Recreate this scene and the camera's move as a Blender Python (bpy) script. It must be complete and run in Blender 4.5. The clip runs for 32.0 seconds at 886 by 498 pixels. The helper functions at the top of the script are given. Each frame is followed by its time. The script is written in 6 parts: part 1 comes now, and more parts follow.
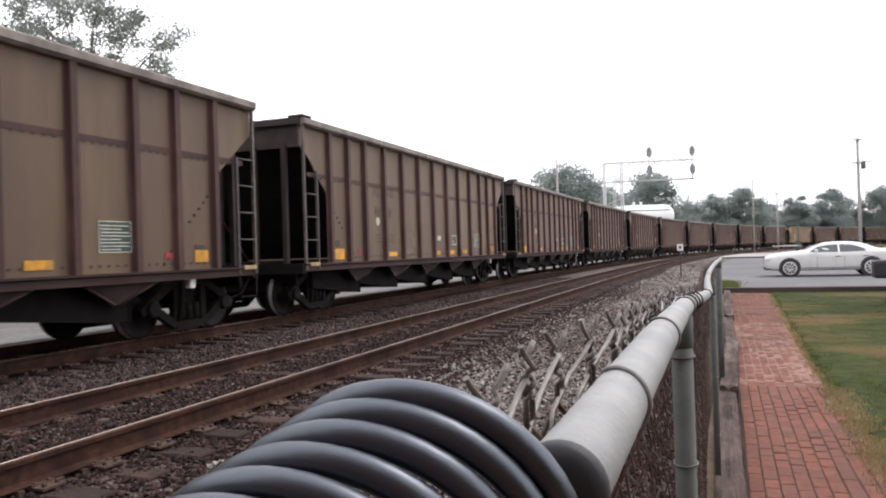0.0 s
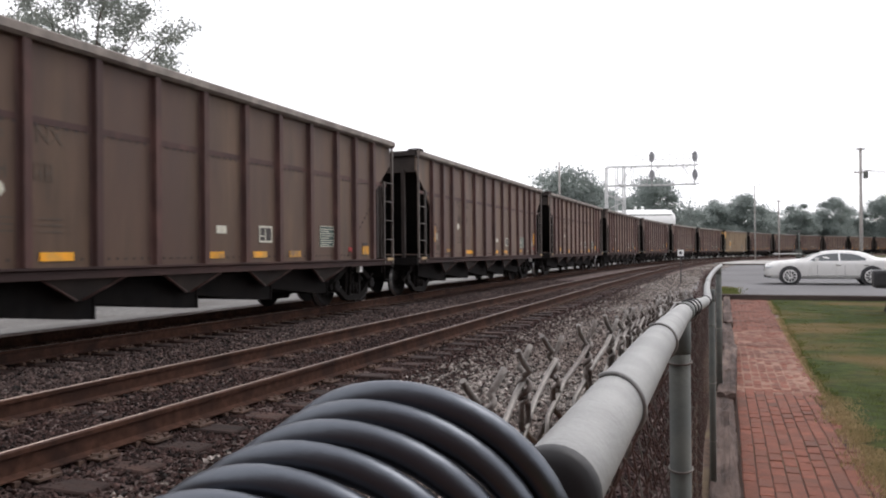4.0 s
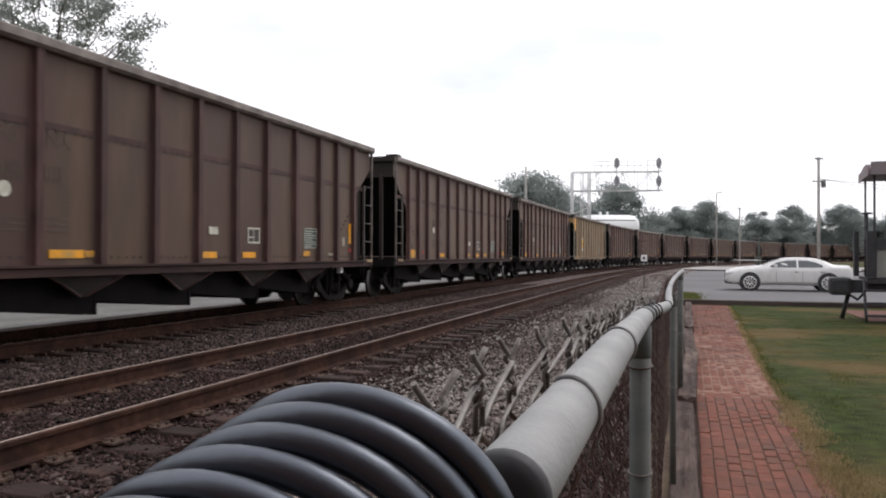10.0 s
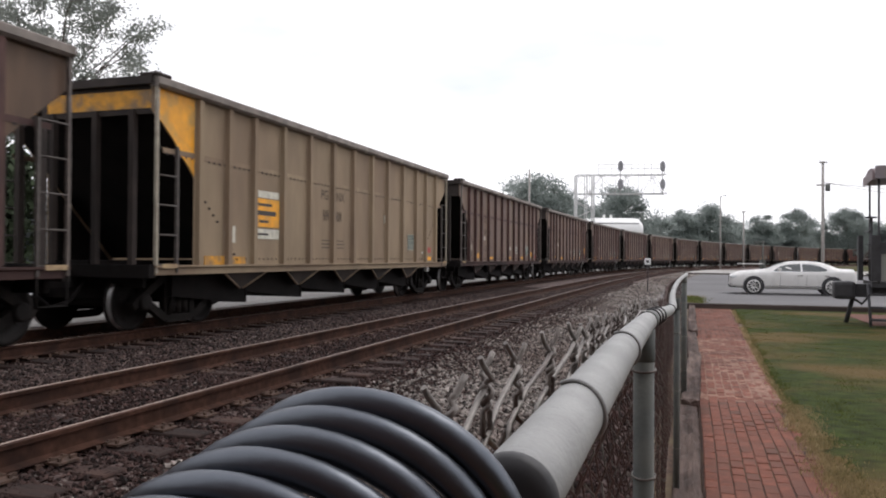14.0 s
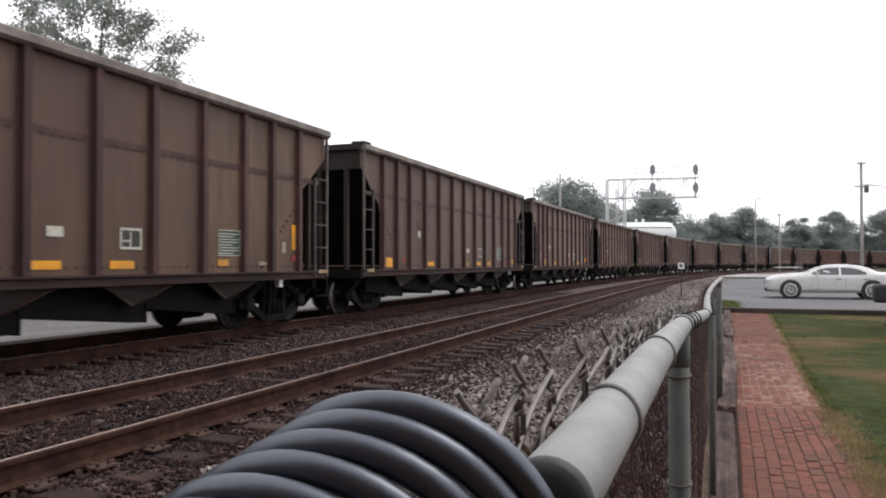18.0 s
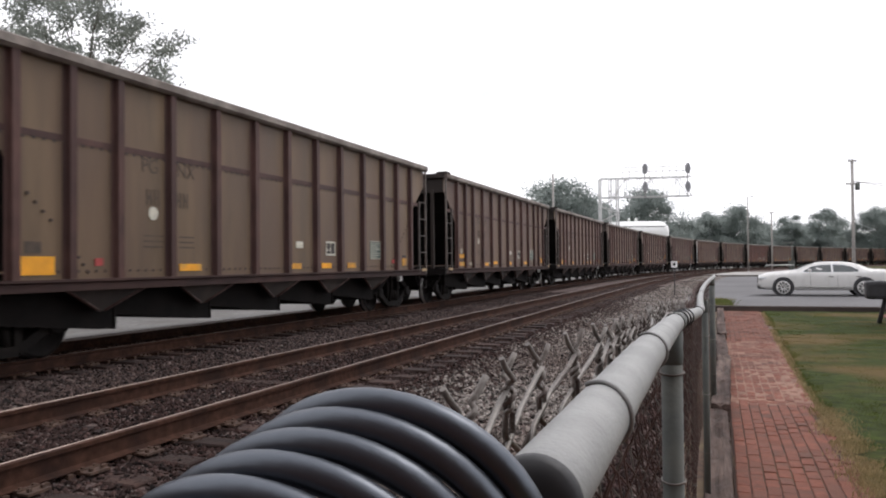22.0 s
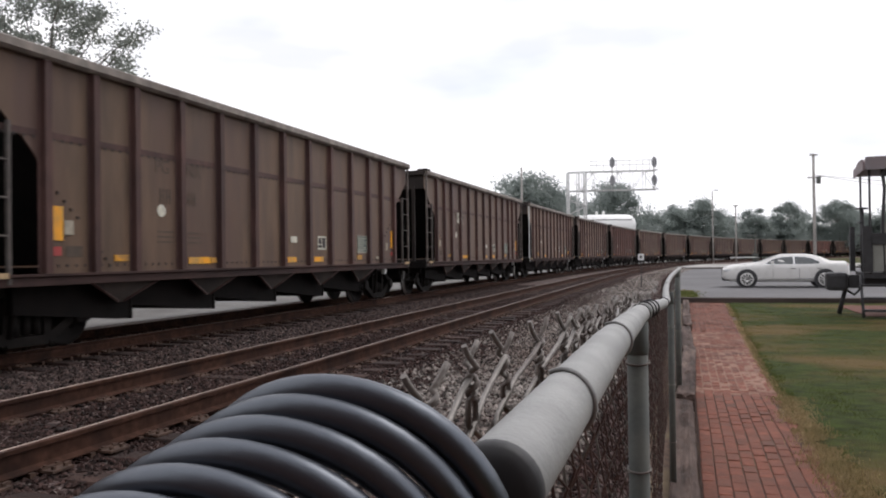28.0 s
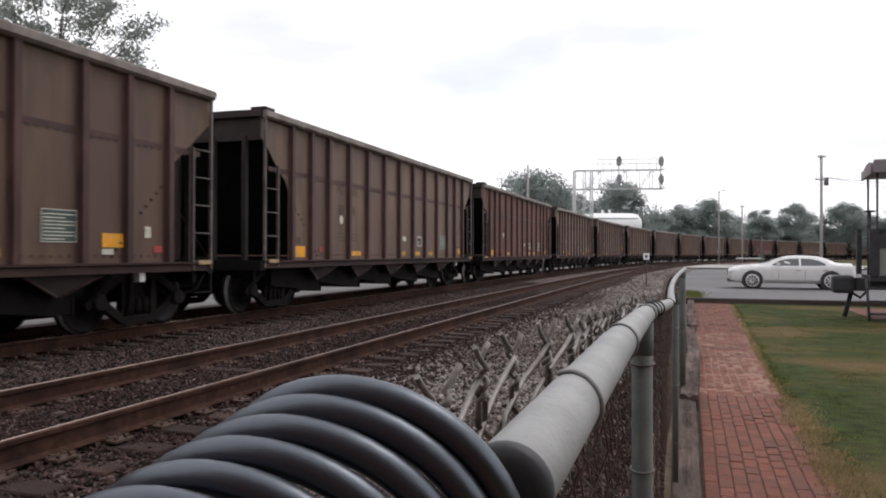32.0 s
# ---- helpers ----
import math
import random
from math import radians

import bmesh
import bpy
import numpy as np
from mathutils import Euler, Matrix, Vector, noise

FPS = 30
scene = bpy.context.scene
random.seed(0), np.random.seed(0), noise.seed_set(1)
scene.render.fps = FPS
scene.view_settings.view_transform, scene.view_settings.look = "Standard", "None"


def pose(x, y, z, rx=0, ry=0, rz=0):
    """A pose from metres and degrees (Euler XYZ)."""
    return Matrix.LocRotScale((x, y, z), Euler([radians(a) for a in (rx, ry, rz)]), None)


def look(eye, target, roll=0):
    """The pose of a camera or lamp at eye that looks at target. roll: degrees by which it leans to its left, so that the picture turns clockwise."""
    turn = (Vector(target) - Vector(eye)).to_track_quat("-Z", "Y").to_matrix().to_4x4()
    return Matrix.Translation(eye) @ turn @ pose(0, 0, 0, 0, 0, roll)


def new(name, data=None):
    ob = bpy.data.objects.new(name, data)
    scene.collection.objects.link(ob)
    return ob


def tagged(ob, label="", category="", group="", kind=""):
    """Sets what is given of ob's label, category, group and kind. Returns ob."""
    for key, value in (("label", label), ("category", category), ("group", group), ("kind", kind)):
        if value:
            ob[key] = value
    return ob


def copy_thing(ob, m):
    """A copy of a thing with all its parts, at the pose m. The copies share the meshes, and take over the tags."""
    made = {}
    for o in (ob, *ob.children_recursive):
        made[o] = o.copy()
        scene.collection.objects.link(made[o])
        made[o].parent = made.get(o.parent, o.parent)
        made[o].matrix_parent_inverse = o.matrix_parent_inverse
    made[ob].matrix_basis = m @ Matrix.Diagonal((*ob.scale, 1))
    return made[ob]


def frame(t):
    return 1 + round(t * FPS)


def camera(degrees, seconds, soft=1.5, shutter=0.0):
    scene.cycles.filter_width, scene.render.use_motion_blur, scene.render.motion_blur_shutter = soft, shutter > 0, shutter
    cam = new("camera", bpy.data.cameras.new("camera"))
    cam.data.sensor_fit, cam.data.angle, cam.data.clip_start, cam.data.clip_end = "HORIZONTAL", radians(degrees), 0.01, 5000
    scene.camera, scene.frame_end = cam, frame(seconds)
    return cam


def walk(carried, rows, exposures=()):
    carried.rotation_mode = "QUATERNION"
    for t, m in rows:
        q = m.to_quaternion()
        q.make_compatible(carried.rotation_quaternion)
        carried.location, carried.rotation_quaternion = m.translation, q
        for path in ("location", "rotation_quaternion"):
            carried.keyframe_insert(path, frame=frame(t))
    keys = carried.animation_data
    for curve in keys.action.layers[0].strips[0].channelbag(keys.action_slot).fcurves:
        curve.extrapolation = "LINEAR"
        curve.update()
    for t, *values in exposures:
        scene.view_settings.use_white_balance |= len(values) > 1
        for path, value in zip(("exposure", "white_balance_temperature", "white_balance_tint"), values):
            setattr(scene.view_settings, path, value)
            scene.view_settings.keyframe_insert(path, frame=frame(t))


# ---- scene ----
cam = camera(60.0, 32.0, soft=2.0, shutter=0.15)
EXPOSURE = [(t, e, 6300, 14) for t, e in ((0, 0.85), (1, 0.67), (3, 0.53), (6, 0.51), (7, 0.46), (9, 0.30), (13, 0.30), (16, 0.40), (19, 0.42), (22, 0.41), (23, 0.29), (32, 0.24))]
PATH = [
    (0.0, pose(-0.0044, -0.0040, 1.4992, 90.205, 1.755, 20.208)),
    (0.5, pose(-0.0050, -0.0076, 1.5014, 90.443, 0.797, 20.376)),
    (1.0, pose(-0.0036, -0.0057, 1.5010, 90.833, 1.015, 19.443)),
    (1.5, pose(-0.0036, -0.0047, 1.5009, 90.503, 0.587, 19.327)),
    (2.0, pose(-0.0029, -0.0036, 1.5001, 90.825, 1.165, 19.337)),
    (2.5, pose(-0.0019, 0.0016, 1.4991, 90.313, 1.089, 19.890)),
    (3.0, pose(-0.0033, -0.0032, 1.5013, 90.076, 0.206, 20.021)),
    (3.5, pose(-0.0027, -0.0077, 1.5010, 90.148, 0.473, 20.294)),
    (5.5, pose(-0.0028, -0.0053, 1.5009, 90.551, 0.333, 19.951)),
    (6.0, pose(-0.0029, -0.0051, 1.5014, 90.681, 0.232, 19.814)),
    (6.5, pose(-0.0021, -0.0048, 1.5016, 90.715, 0.095, 19.334)),
    (7.0, pose(-0.0010, -0.0004, 1.5000, 90.861, 0.283, 18.846)),
    (7.5, pose(0.0003, -0.0035, 1.5001, 91.022, 0.078, 17.802)),
    (8.0, pose(0.0005, -0.0011, 1.4998, 90.794, -0.219, 17.542)),
    (8.5, pose(0.0006, -0.0017, 1.5003, 90.822, -0.011, 17.393)),
    (9.0, pose(0.0012, -0.0078, 1.5011, 90.775, -0.009, 17.524)),
    (9.5, pose(0.0007, -0.0011, 1.5001, 90.601, -0.207, 17.595)),
    (10.0, pose(0.0007, 0.0023, 1.4994, 90.409, -0.205, 17.728)),
    (10.5, pose(0.0002, 0.0047, 1.4995, 90.778, -0.200, 17.458)),
    (11.0, pose(0.0012, -0.0012, 1.5010, 90.850, -0.298, 17.386)),
    (11.5, pose(0.0011, -0.0006, 1.5007, 90.810, -0.334, 17.379)),
    (12.0, pose(0.0016, 0.0021, 1.5006, 90.918, -0.281, 17.406)),
    (12.5, pose(0.0008, 0.0011, 1.5003, 91.011, -0.298, 17.309)),
    (13.0, pose(0.0009, -0.0058, 1.5016, 90.588, -0.238, 17.988)),
    (13.5, pose(0.0005, -0.0064, 1.5018, 90.696, -0.454, 17.795)),
    (15.5, pose(0.0008, -0.0101, 1.5002, 90.070, -0.243, 19.180)),
    (16.0, pose(-0.0006, -0.0058, 1.5000, 90.141, -0.681, 19.031)),
    (16.5, pose(0.0004, -0.0059, 1.4999, 90.505, -0.670, 18.702)),
    (17.0, pose(0.0010, -0.0060, 1.4999, 90.274, -0.543, 18.119)),
    (17.5, pose(-0.0013, -0.0036, 1.4971, 89.305, 0.778, 20.144)),
    (18.0, pose(-0.0002, -0.0068, 1.5005, 91.045, 0.048, 20.283)),
    (18.5, pose(0.0001, -0.0076, 1.4986, 91.446, 0.810, 20.599)),
    (19.0, pose(-0.0005, -0.0084, 1.5008, 91.155, 0.044, 20.490)),
    (19.5, pose(-0.0002, -0.0119, 1.5019, 91.633, -0.111, 20.385)),
    (20.0, pose(0.0006, -0.0085, 1.5002, 91.558, 0.203, 20.103)),
    (20.5, pose(0.0006, -0.0054, 1.4993, 91.329, 0.454, 20.533)),
    (21.0, pose(0.0003, -0.0066, 1.4997, 90.766, 0.268, 20.389)),
    (21.5, pose(0.0011, -0.0053, 1.4993, 90.640, 0.275, 20.419)),
    (22.0, pose(0.0011, 0.0016, 1.4977, 91.094, 0.553, 19.813)),
    (22.5, pose(0.0007, 0.0028, 1.4959, 91.440, 1.264, 19.275)),
    (23.0, pose(0.0012, -0.0011, 1.4972, 91.043, 0.733, 19.109)),
    (23.5, pose(0.0013, -0.0008, 1.4960, 90.153, 1.012, 19.670)),
    (24.0, pose(0.0009, 0.0018, 1.4960, 90.601, 1.143, 19.566)),
    (24.5, pose(0.0016, 0.0034, 1.4958, 91.495, 1.172, 19.114)),
    (25.0, pose(0.0015, 0.0079, 1.4934, 90.350, 1.447, 19.103)),
    (25.5, pose(0.0028, 0.0063, 1.4931, 90.258, 1.789, 17.705)),
    (26.0, pose(0.0033, 0.0070, 1.4931, 90.350, 1.614, 17.205)),
    (26.5, pose(0.0033, 0.0083, 1.4937, 90.444, 1.036, 17.174)),
    (28.5, pose(0.0028, 0.0079, 1.4940, 90.681, 0.664, 17.606)),
    (29.0, pose(0.0024, 0.0025, 1.4963, 90.766, 0.356, 17.592)),
    (29.5, pose(0.0026, 0.0030, 1.4966, 90.668, 0.238, 17.503)),
    (30.0, pose(0.0027, 0.0046, 1.4954, 90.627, 0.334, 17.523)),
    (30.5, pose(0.0018, 0.0052, 1.4955, 90.538, 0.256, 17.598)),
    (31.0, pose(0.0020, 0.0036, 1.4962, 90.682, 0.226, 17.594)),
    (31.5, pose(0.0017, -0.0013, 1.4985, 90.497, -0.486, 17.749)),
    (32.0, pose(0.0015, -0.0014, 1.4978, 90.297, -0.149, 17.891)),
]
walk(cam, PATH, EXPOSURE)

# ---- sky, sun, exposure ----
world = bpy.data.worlds.new("overcast_sky")
scene.world = world
world.use_nodes = True
wn, wl = world.node_tree.nodes, world.node_tree.links
wn.clear()
w_out, w_bg = wn.new("ShaderNodeOutputWorld"), wn.new("ShaderNodeBackground")
w_sky = wn.new("ShaderNodeTexSky")
w_sky.sky_type, w_sky.sun_disc = "NISHITA", False
w_sky.sun_elevation, w_sky.sun_rotation = radians(52), radians(35)
w_gain = wn.new("ShaderNodeVectorMath")
w_gain.operation = "SCALE"
w_gain.inputs["Scale"].default_value = 0.12
w_co, w_map = wn.new("ShaderNodeTexCoord"), wn.new("ShaderNodeMapping")
w_map.inputs["Scale"].default_value = (1.0, 1.0, 3.2)
w_map.inputs["Location"].default_value = (0.35, 0.2, 0.55)
w_map.inputs["Rotation"].default_value = (0, 0, radians(24))
w_noise = wn.new("ShaderNodeTexNoise")
w_noise.inputs["Scale"].default_value, w_noise.inputs["Detail"].default_value = 1.7, 5
w_ramp = wn.new("ShaderNodeValToRGB")
w_ramp.color_ramp.elements[0].position, w_ramp.color_ramp.elements[1].position = 0.36, 0.52
w_ramp.color_ramp.elements[0].color = (0.80, 0.80, 0.80, 1)
w_mix = wn.new("ShaderNodeMix")
w_mix.data_type = "RGBA"
# the cloud sheet itself: bright, with greyer folds
w_noise2 = wn.new("ShaderNodeTexNoise")
w_noise2.inputs["Scale"].default_value, w_noise2.inputs["Detail"].default_value = 2.6, 4
w_ramp2 = wn.new("ShaderNodeValToRGB")
w_ramp2.color_ramp.elements[0].position, w_ramp2.color_ramp.elements[1].position = 0.33, 0.50
w_ramp2.color_ramp.elements[0].color, w_ramp2.color_ramp.elements[1].color = (0.81, 0.825, 0.85, 1), (1.08, 1.07, 1.065, 1)
wl.new(w_map.outputs["Vector"], w_noise2.inputs["Vector"])
wl.new(w_noise2.outputs["Fac"], w_ramp2.inputs["Fac"])
wl.new(w_ramp2.outputs["Color"], w_mix.inputs["B"])
wl.new(w_co.outputs["Generated"], w_map.inputs["Vector"])
wl.new(w_map.outputs["Vector"], w_noise.inputs["Vector"])
wl.new(w_noise.outputs["Fac"], w_ramp.inputs["Fac"])
wl.new(w_sky.outputs["Color"], w_gain.inputs[0])
wl.new(w_gain.outputs["Vector"], w_mix.inputs["A"])
wl.new(w_ramp.outputs["Color"], w_mix.inputs["Factor"])
wl.new(w_mix.outputs["Result"], w_bg.inputs["Color"])
w_bg.inputs["Strength"].default_value = 1.0
wl.new(w_bg.outputs["Background"], w_out.inputs["Surface"])
sun = new("sun", bpy.data.lights.new("sun", "SUN"))
sun.data.energy, sun.data.angle, sun.data.color = 0.8, radians(25), (1.0, 0.95, 0.88)
sun.matrix_world = look((12, 17, 27), (0, 0, 0))

# ---- materials ----


def mat(name, color, rough=0.8, metal=0.0, var=0.25, scale=6.0, bump=0.3, bscale=60.0, second=None, amount=0.5, sscale=1.5, spread=0.12, spec=0.5, rand=0.0, stretch=(1, 1, 1), dist=0.01, common=False, dust=0.0):
    """Base colour with grain, stains of a second colour, relief, and a little change from object to object."""
    m = bpy.data.materials.new(name)
    m.use_nodes = True
    n, l = m.node_tree.nodes, m.node_tree.links
    b = n["Principled BSDF"]
    b.inputs["Roughness"].default_value, b.inputs["Metallic"].default_value = rough, metal
    b.inputs["Specular IOR Level"].default_value = spec
    # dust sets a grazing sheen that lifts receding surfaces in place of haze
    b.inputs["Sheen Weight"].default_value, b.inputs["Sheen Roughness"].default_value = dust, 0.4
    b.inputs["Sheen Tint"].default_value = (0.80, 0.66, 0.60, 1)
    co, mp = n.new("ShaderNodeTexCoord"), n.new("ShaderNodeMapping")
    mp.inputs["Scale"].default_value = stretch
    l.new(co.outputs["Object"], mp.inputs["Vector"])
    info = n.new("ShaderNodeObjectInfo")
    shift = n.new("ShaderNodeVectorMath")
    shift.operation = "MULTIPLY_ADD"
    shift.inputs[1].default_value = (0.0, 0.0, 0.0) if common else (37.0, 17.0, 53.0)
    l.new(info.outputs["Random"], shift.inputs[0])
    l.new(mp.outputs["Vector"], shift.inputs[2])
    def tex(s, d):
        t = n.new("ShaderNodeTexNoise")
        t.inputs["Scale"].default_value, t.inputs["Detail"].default_value = s, d
        l.new(shift.outputs["Vector"], t.inputs["Vector"])
        return t
    def mixer(a, bb, fac, kind="MIX"):
        x = n.new("ShaderNodeMix")
        x.data_type, x.blend_type = "RGBA", kind
        for v, s in ((a, "A"), (bb, "B"), (fac, "Factor")):
            if hasattr(v, "is_output"):
                l.new(v, x.inputs[s])
            elif isinstance(v, tuple):
                x.inputs[s].default_value = (*v, 1)
            else:
                x.inputs[s].default_value = v
        return x.outputs["Result"]
    grain = tex(scale, 6)
    dark, light = tuple(c * (1 - var) for c in color), tuple(min(1, c * (1 + var)) for c in color)
    r = n.new("ShaderNodeValToRGB")
    r.color_ramp.elements[0].position, r.color_ramp.elements[1].position = 0.32, 0.68
    r.color_ramp.elements[0].color, r.color_ramp.elements[1].color = (*dark, 1), (*light, 1)
    l.new(grain.outputs["Fac"], r.inputs["Fac"])
    col = r.outputs["Color"]
    if second:
        st = tex(sscale, 5)
        sr = n.new("ShaderNodeValToRGB")
        sr.color_ramp.elements[0].position, sr.color_ramp.elements[1].position = 0.56 - spread - 0.15 * (amount - 0.5), 0.56 + spread - 0.15 * (amount - 0.5)
        l.new(st.outputs["Fac"], sr.inputs["Fac"])
        col = mixer(col, second, sr.outputs["Color"])
    if rand:
        hs = n.new("ShaderNodeHueSaturation")
        ma = n.new("ShaderNodeMapRange")
        ma.inputs["To Min"].default_value, ma.inputs["To Max"].default_value = 1 - rand, 1 + rand
        l.new(info.outputs["Random"], ma.inputs["Value"])
        l.new(ma.outputs["Result"], hs.inputs["Value"])
        l.new(col, hs.inputs["Color"])
        col = hs.outputs["Color"]
    l.new(col, b.inputs["Base Color"])
    rr = n.new("ShaderNodeMapRange")
    rr.inputs["To Min"].default_value, rr.inputs["To Max"].default_value = max(0.03, rough - 0.12), min(1, rough + 0.12)
    l.new(grain.outputs["Fac"], rr.inputs["Value"])
    l.new(rr.outputs["Result"], b.inputs["Roughness"])
    if bump:
        bt = tex(bscale, 4)
        bp = n.new("ShaderNodeBump")
        bp.inputs["Strength"].default_value, bp.inputs["Distance"].default_value = bump, dist
        l.new(bt.outputs["Fac"], bp.inputs["Height"])
        l.new(bp.outputs["Normal"], b.inputs["Normal"])
    return m


def islands(m, spread):
    """Lets each loose piece of a joined mesh differ in brightness."""
    n, l = m.node_tree.nodes, m.node_tree.links
    b = n["Principled BSDF"]
    old = b.inputs["Base Color"].links[0].from_socket
    g, ma, hs = n.new("ShaderNodeNewGeometry"), n.new("ShaderNodeMapRange"), n.new("ShaderNodeHueSaturation")
    ma.inputs["To Min"].default_value, ma.inputs["To Max"].default_value = 1 - spread, 1 + spread
    l.new(g.outputs["Random Per Island"], ma.inputs["Value"])
    l.new(ma.outputs["Result"], hs.inputs["Value"])
    l.new(old, hs.inputs["Color"])
    l.new(hs.outputs["Color"], b.inputs["Base Color"])
    return m


M = {}
M["sheet_olive"] = mat("dusty_olive_brown_paint", (0.128, 0.085, 0.049), 0.54, 0, 0.26, 2.6, 0.12, 30, (0.100, 0.061, 0.041), 0.46, 0.6, 0.12, 0.35, 0.10, (1, 1, 0.2), dust=0.25)
M["sheet"] = mat("weathered_brown_paint", (0.111, 0.069, 0.043), 0.56, 0, 0.30, 3.4, 0.12, 30, (0.083, 0.046, 0.036), 0.48, 0.6, 0.13, 0.3, 0.14, (1, 1, 0.22), dust=0.25)
M["sheet_tan"] = mat("weathered_tan_paint", (0.275, 0.208, 0.135), 0.75, 0, 0.16, 2.2, 0.12, 30, (0.19, 0.13, 0.09), 0.4, 0.6, 0.2, 0.3, 0.04, (1, 1, 0.35))
M["sheet_red"] = mat("weathered_oxide_red_paint", (0.17, 0.075, 0.058), 0.75, 0, 0.14, 2.2, 0.12, 30, (0.11, 0.058, 0.046), 0.5, 0.6, 0.2, 0.3, 0.05, (1, 1, 0.35))
M["end"] = mat("sooty_end_paint", (0.046, 0.035, 0.030), 0.8, 0, 0.3, 4, 0.15, 40, (0.024, 0.019, 0.017), 0.5, 1.2, 0.2, 0.3, 0.2)
# near-black casting: shade beneath the cars is put into the base colour
M["frame"] = mat("dusty_shade_dark_casting", (0.014, 0.0115, 0.010), 0.8, 0, 0.45, 7, 0.2, 40, (0.007, 0.006, 0.0055), 0.5, 2.4, 0.2, 0.15)
M["rib"] = mat("rusty_rib_paint", (0.077, 0.039, 0.033), 0.6, 0, 0.32, 5, 0.15, 40, (0.047, 0.025, 0.023), 0.5, 1.2, 0.15, 0.25, 0.10, (1, 1, 0.4), dust=0.16)
# rib paint made darker: the shadow on the sill is in the colour
M["sill"] = mat("shadow_dark_side_sill_paint", (0.056, 0.031, 0.027), 0.7, 0, 0.35, 5, 0.15, 40, (0.030, 0.019, 0.018), 0.5, 1.0, 0.15, 0.2, 0.10, (1, 0.3, 1))
M["chord"] = mat("worn_grey_brown_steel", (0.215, 0.185, 0.160), 0.65, 0.05, 0.32, 4, 0.25, 50, (0.115, 0.088, 0.073), 0.48, 1.5, 0.13)
# soot, and the shade under and inside the cars, in one near-black colour
M["under"] = mat("soot_and_shade_black_steel", (0.0105, 0.0095, 0.0092), 0.9, 0, 0.3, 6, 0.2, 40, (0.016, 0.013, 0.012), 0.45, 2.0, 0.2, 0.12)
M["hopper"] = mat("dusty_hopper_steel", (0.046, 0.034, 0.028), 0.85, 0, 0.3, 4, 0.15, 40, (0.014, 0.011, 0.010), 0.5, 1.3, 0.2)
# wheels likewise darkened for the shade they stand in
M["wheel"] = mat("grimy_shade_dark_wheel_steel", (0.014, 0.0115, 0.0105), 0.7, 0.0, 0.35, 8, 0.1, 40, (0.008, 0.0065, 0.006), 0.5, 4, 0.2, 0.15)
M["bright"] = mat("polished_tread_steel", (0.62, 0.61, 0.60), 0.22, 0.5, 0.15, 9, 0)
M["yellow"] = mat("yellow_reflective_paint", (0.80, 0.35, 0.008), 0.5, 0, 0.12, 5, 0.05, 40, (0.45, 0.27, 0.07), 0.25, 3)
M["white_mark"] = mat("faded_white_stencil", (0.55, 0.53, 0.44), 0.7, 0, 0.2, 9, 0)
M["grey_mark"] = mat("faint_grey_stencil", (0.20, 0.165, 0.135), 0.7, 0, 0.2, 9, 0)
M["dark_mark"] = mat("dark_stencil_panel", (0.05, 0.043, 0.04), 0.7, 0, 0.2, 9, 0)
M["green_mark"] = mat("green_placard_paint", (0.050, 0.078, 0.066), 0.7, 0, 0.2, 9, 0)
M["letter_mark"] = mat("faded_dark_lettering", (0.070, 0.050, 0.036), 0.75, 0, 0.25, 9, 0, 60, (0.100, 0.068, 0.045), 0.5, 4)
M["yellow_worn"] = mat("worn_yellow_paint", (0.60, 0.28, 0.02), 0.6, 0, 0.2, 8, 0.05, 40, (0.24, 0.15, 0.07), 0.5, 5)
M["white_worn"] = mat("dirty_pale_paint", (0.33, 0.295, 0.23), 0.7, 0, 0.2, 9, 0)
M["red_mark"] = mat("red_stencil", (0.38, 0.055, 0.05), 0.7, 0, 0.2, 9, 0)
M["smear"] = mat("pale_dust_film", (0.168, 0.132, 0.092), 0.85, 0, 0.18, 5, 0.05, 40, (0.128, 0.092, 0.060), 0.5, 3)
M["bolt"] = mat("dark_bolt_head", (0.040, 0.026, 0.023), 0.7, 0, 0.3, 9, 0.1)
M["corner_tag"] = mat("worn_cream_tag", (0.42, 0.30, 0.16), 0.7, 0, 0.25, 14, 0.05, 40, (0.20, 0.13, 0.08), 0.45, 7)
M["grab"] = mat("worn_ladder_steel", (0.075, 0.062, 0.054), 0.6, 0.1, 0.3, 12, 0.1, 60)
M["stile"] = mat("worn_bright_edge_steel", (0.13, 0.105, 0.09), 0.55, 0.1, 0.3, 12, 0.1, 60, (0.07, 0.055, 0.048), 0.5, 2)
M["white_post"] = mat("white_painted_steel", (0.72, 0.72, 0.70), 0.5, 0, 0.1, 9, 0.05)
M["rail"] = mat("rusted_rail_steel", (0.058, 0.029, 0.020), 0.9, 0.0, 0.35, 14, 0.3, 80, (0.028, 0.016, 0.013), 0.5, 3, 0.12, 0.10)
M["railhead"] = mat("worn_rail_head", (0.26, 0.205, 0.175), 0.36, 0.6, 0.2, 6, 0.05, 40, (0.20, 0.155, 0.135), 0.4, 1.2)
M["tie"] = mat("creosoted_timber", (0.040, 0.022, 0.017), 0.9, 0, 0.5, 14, 0.6, 60, (0.026, 0.017, 0.015), 0.5, 2.5, 0.15, 0.3, 0.4, (0.25, 1, 1))
M["plate"] = mat("rusted_tie_plate", (0.078, 0.045, 0.031), 0.85, 0.1, 0.35, 18, 0.3, 90)
M["ballast"] = mat("ballast_bed", (0.088, 0.063, 0.057), 0.95, 0, 0.5, 38, 0.9, 26, (0.058, 0.037, 0.033), 0.5, 0.35, 0.16, 0.2, 0, (1, 1, 1), 0.05, dust=0.2)
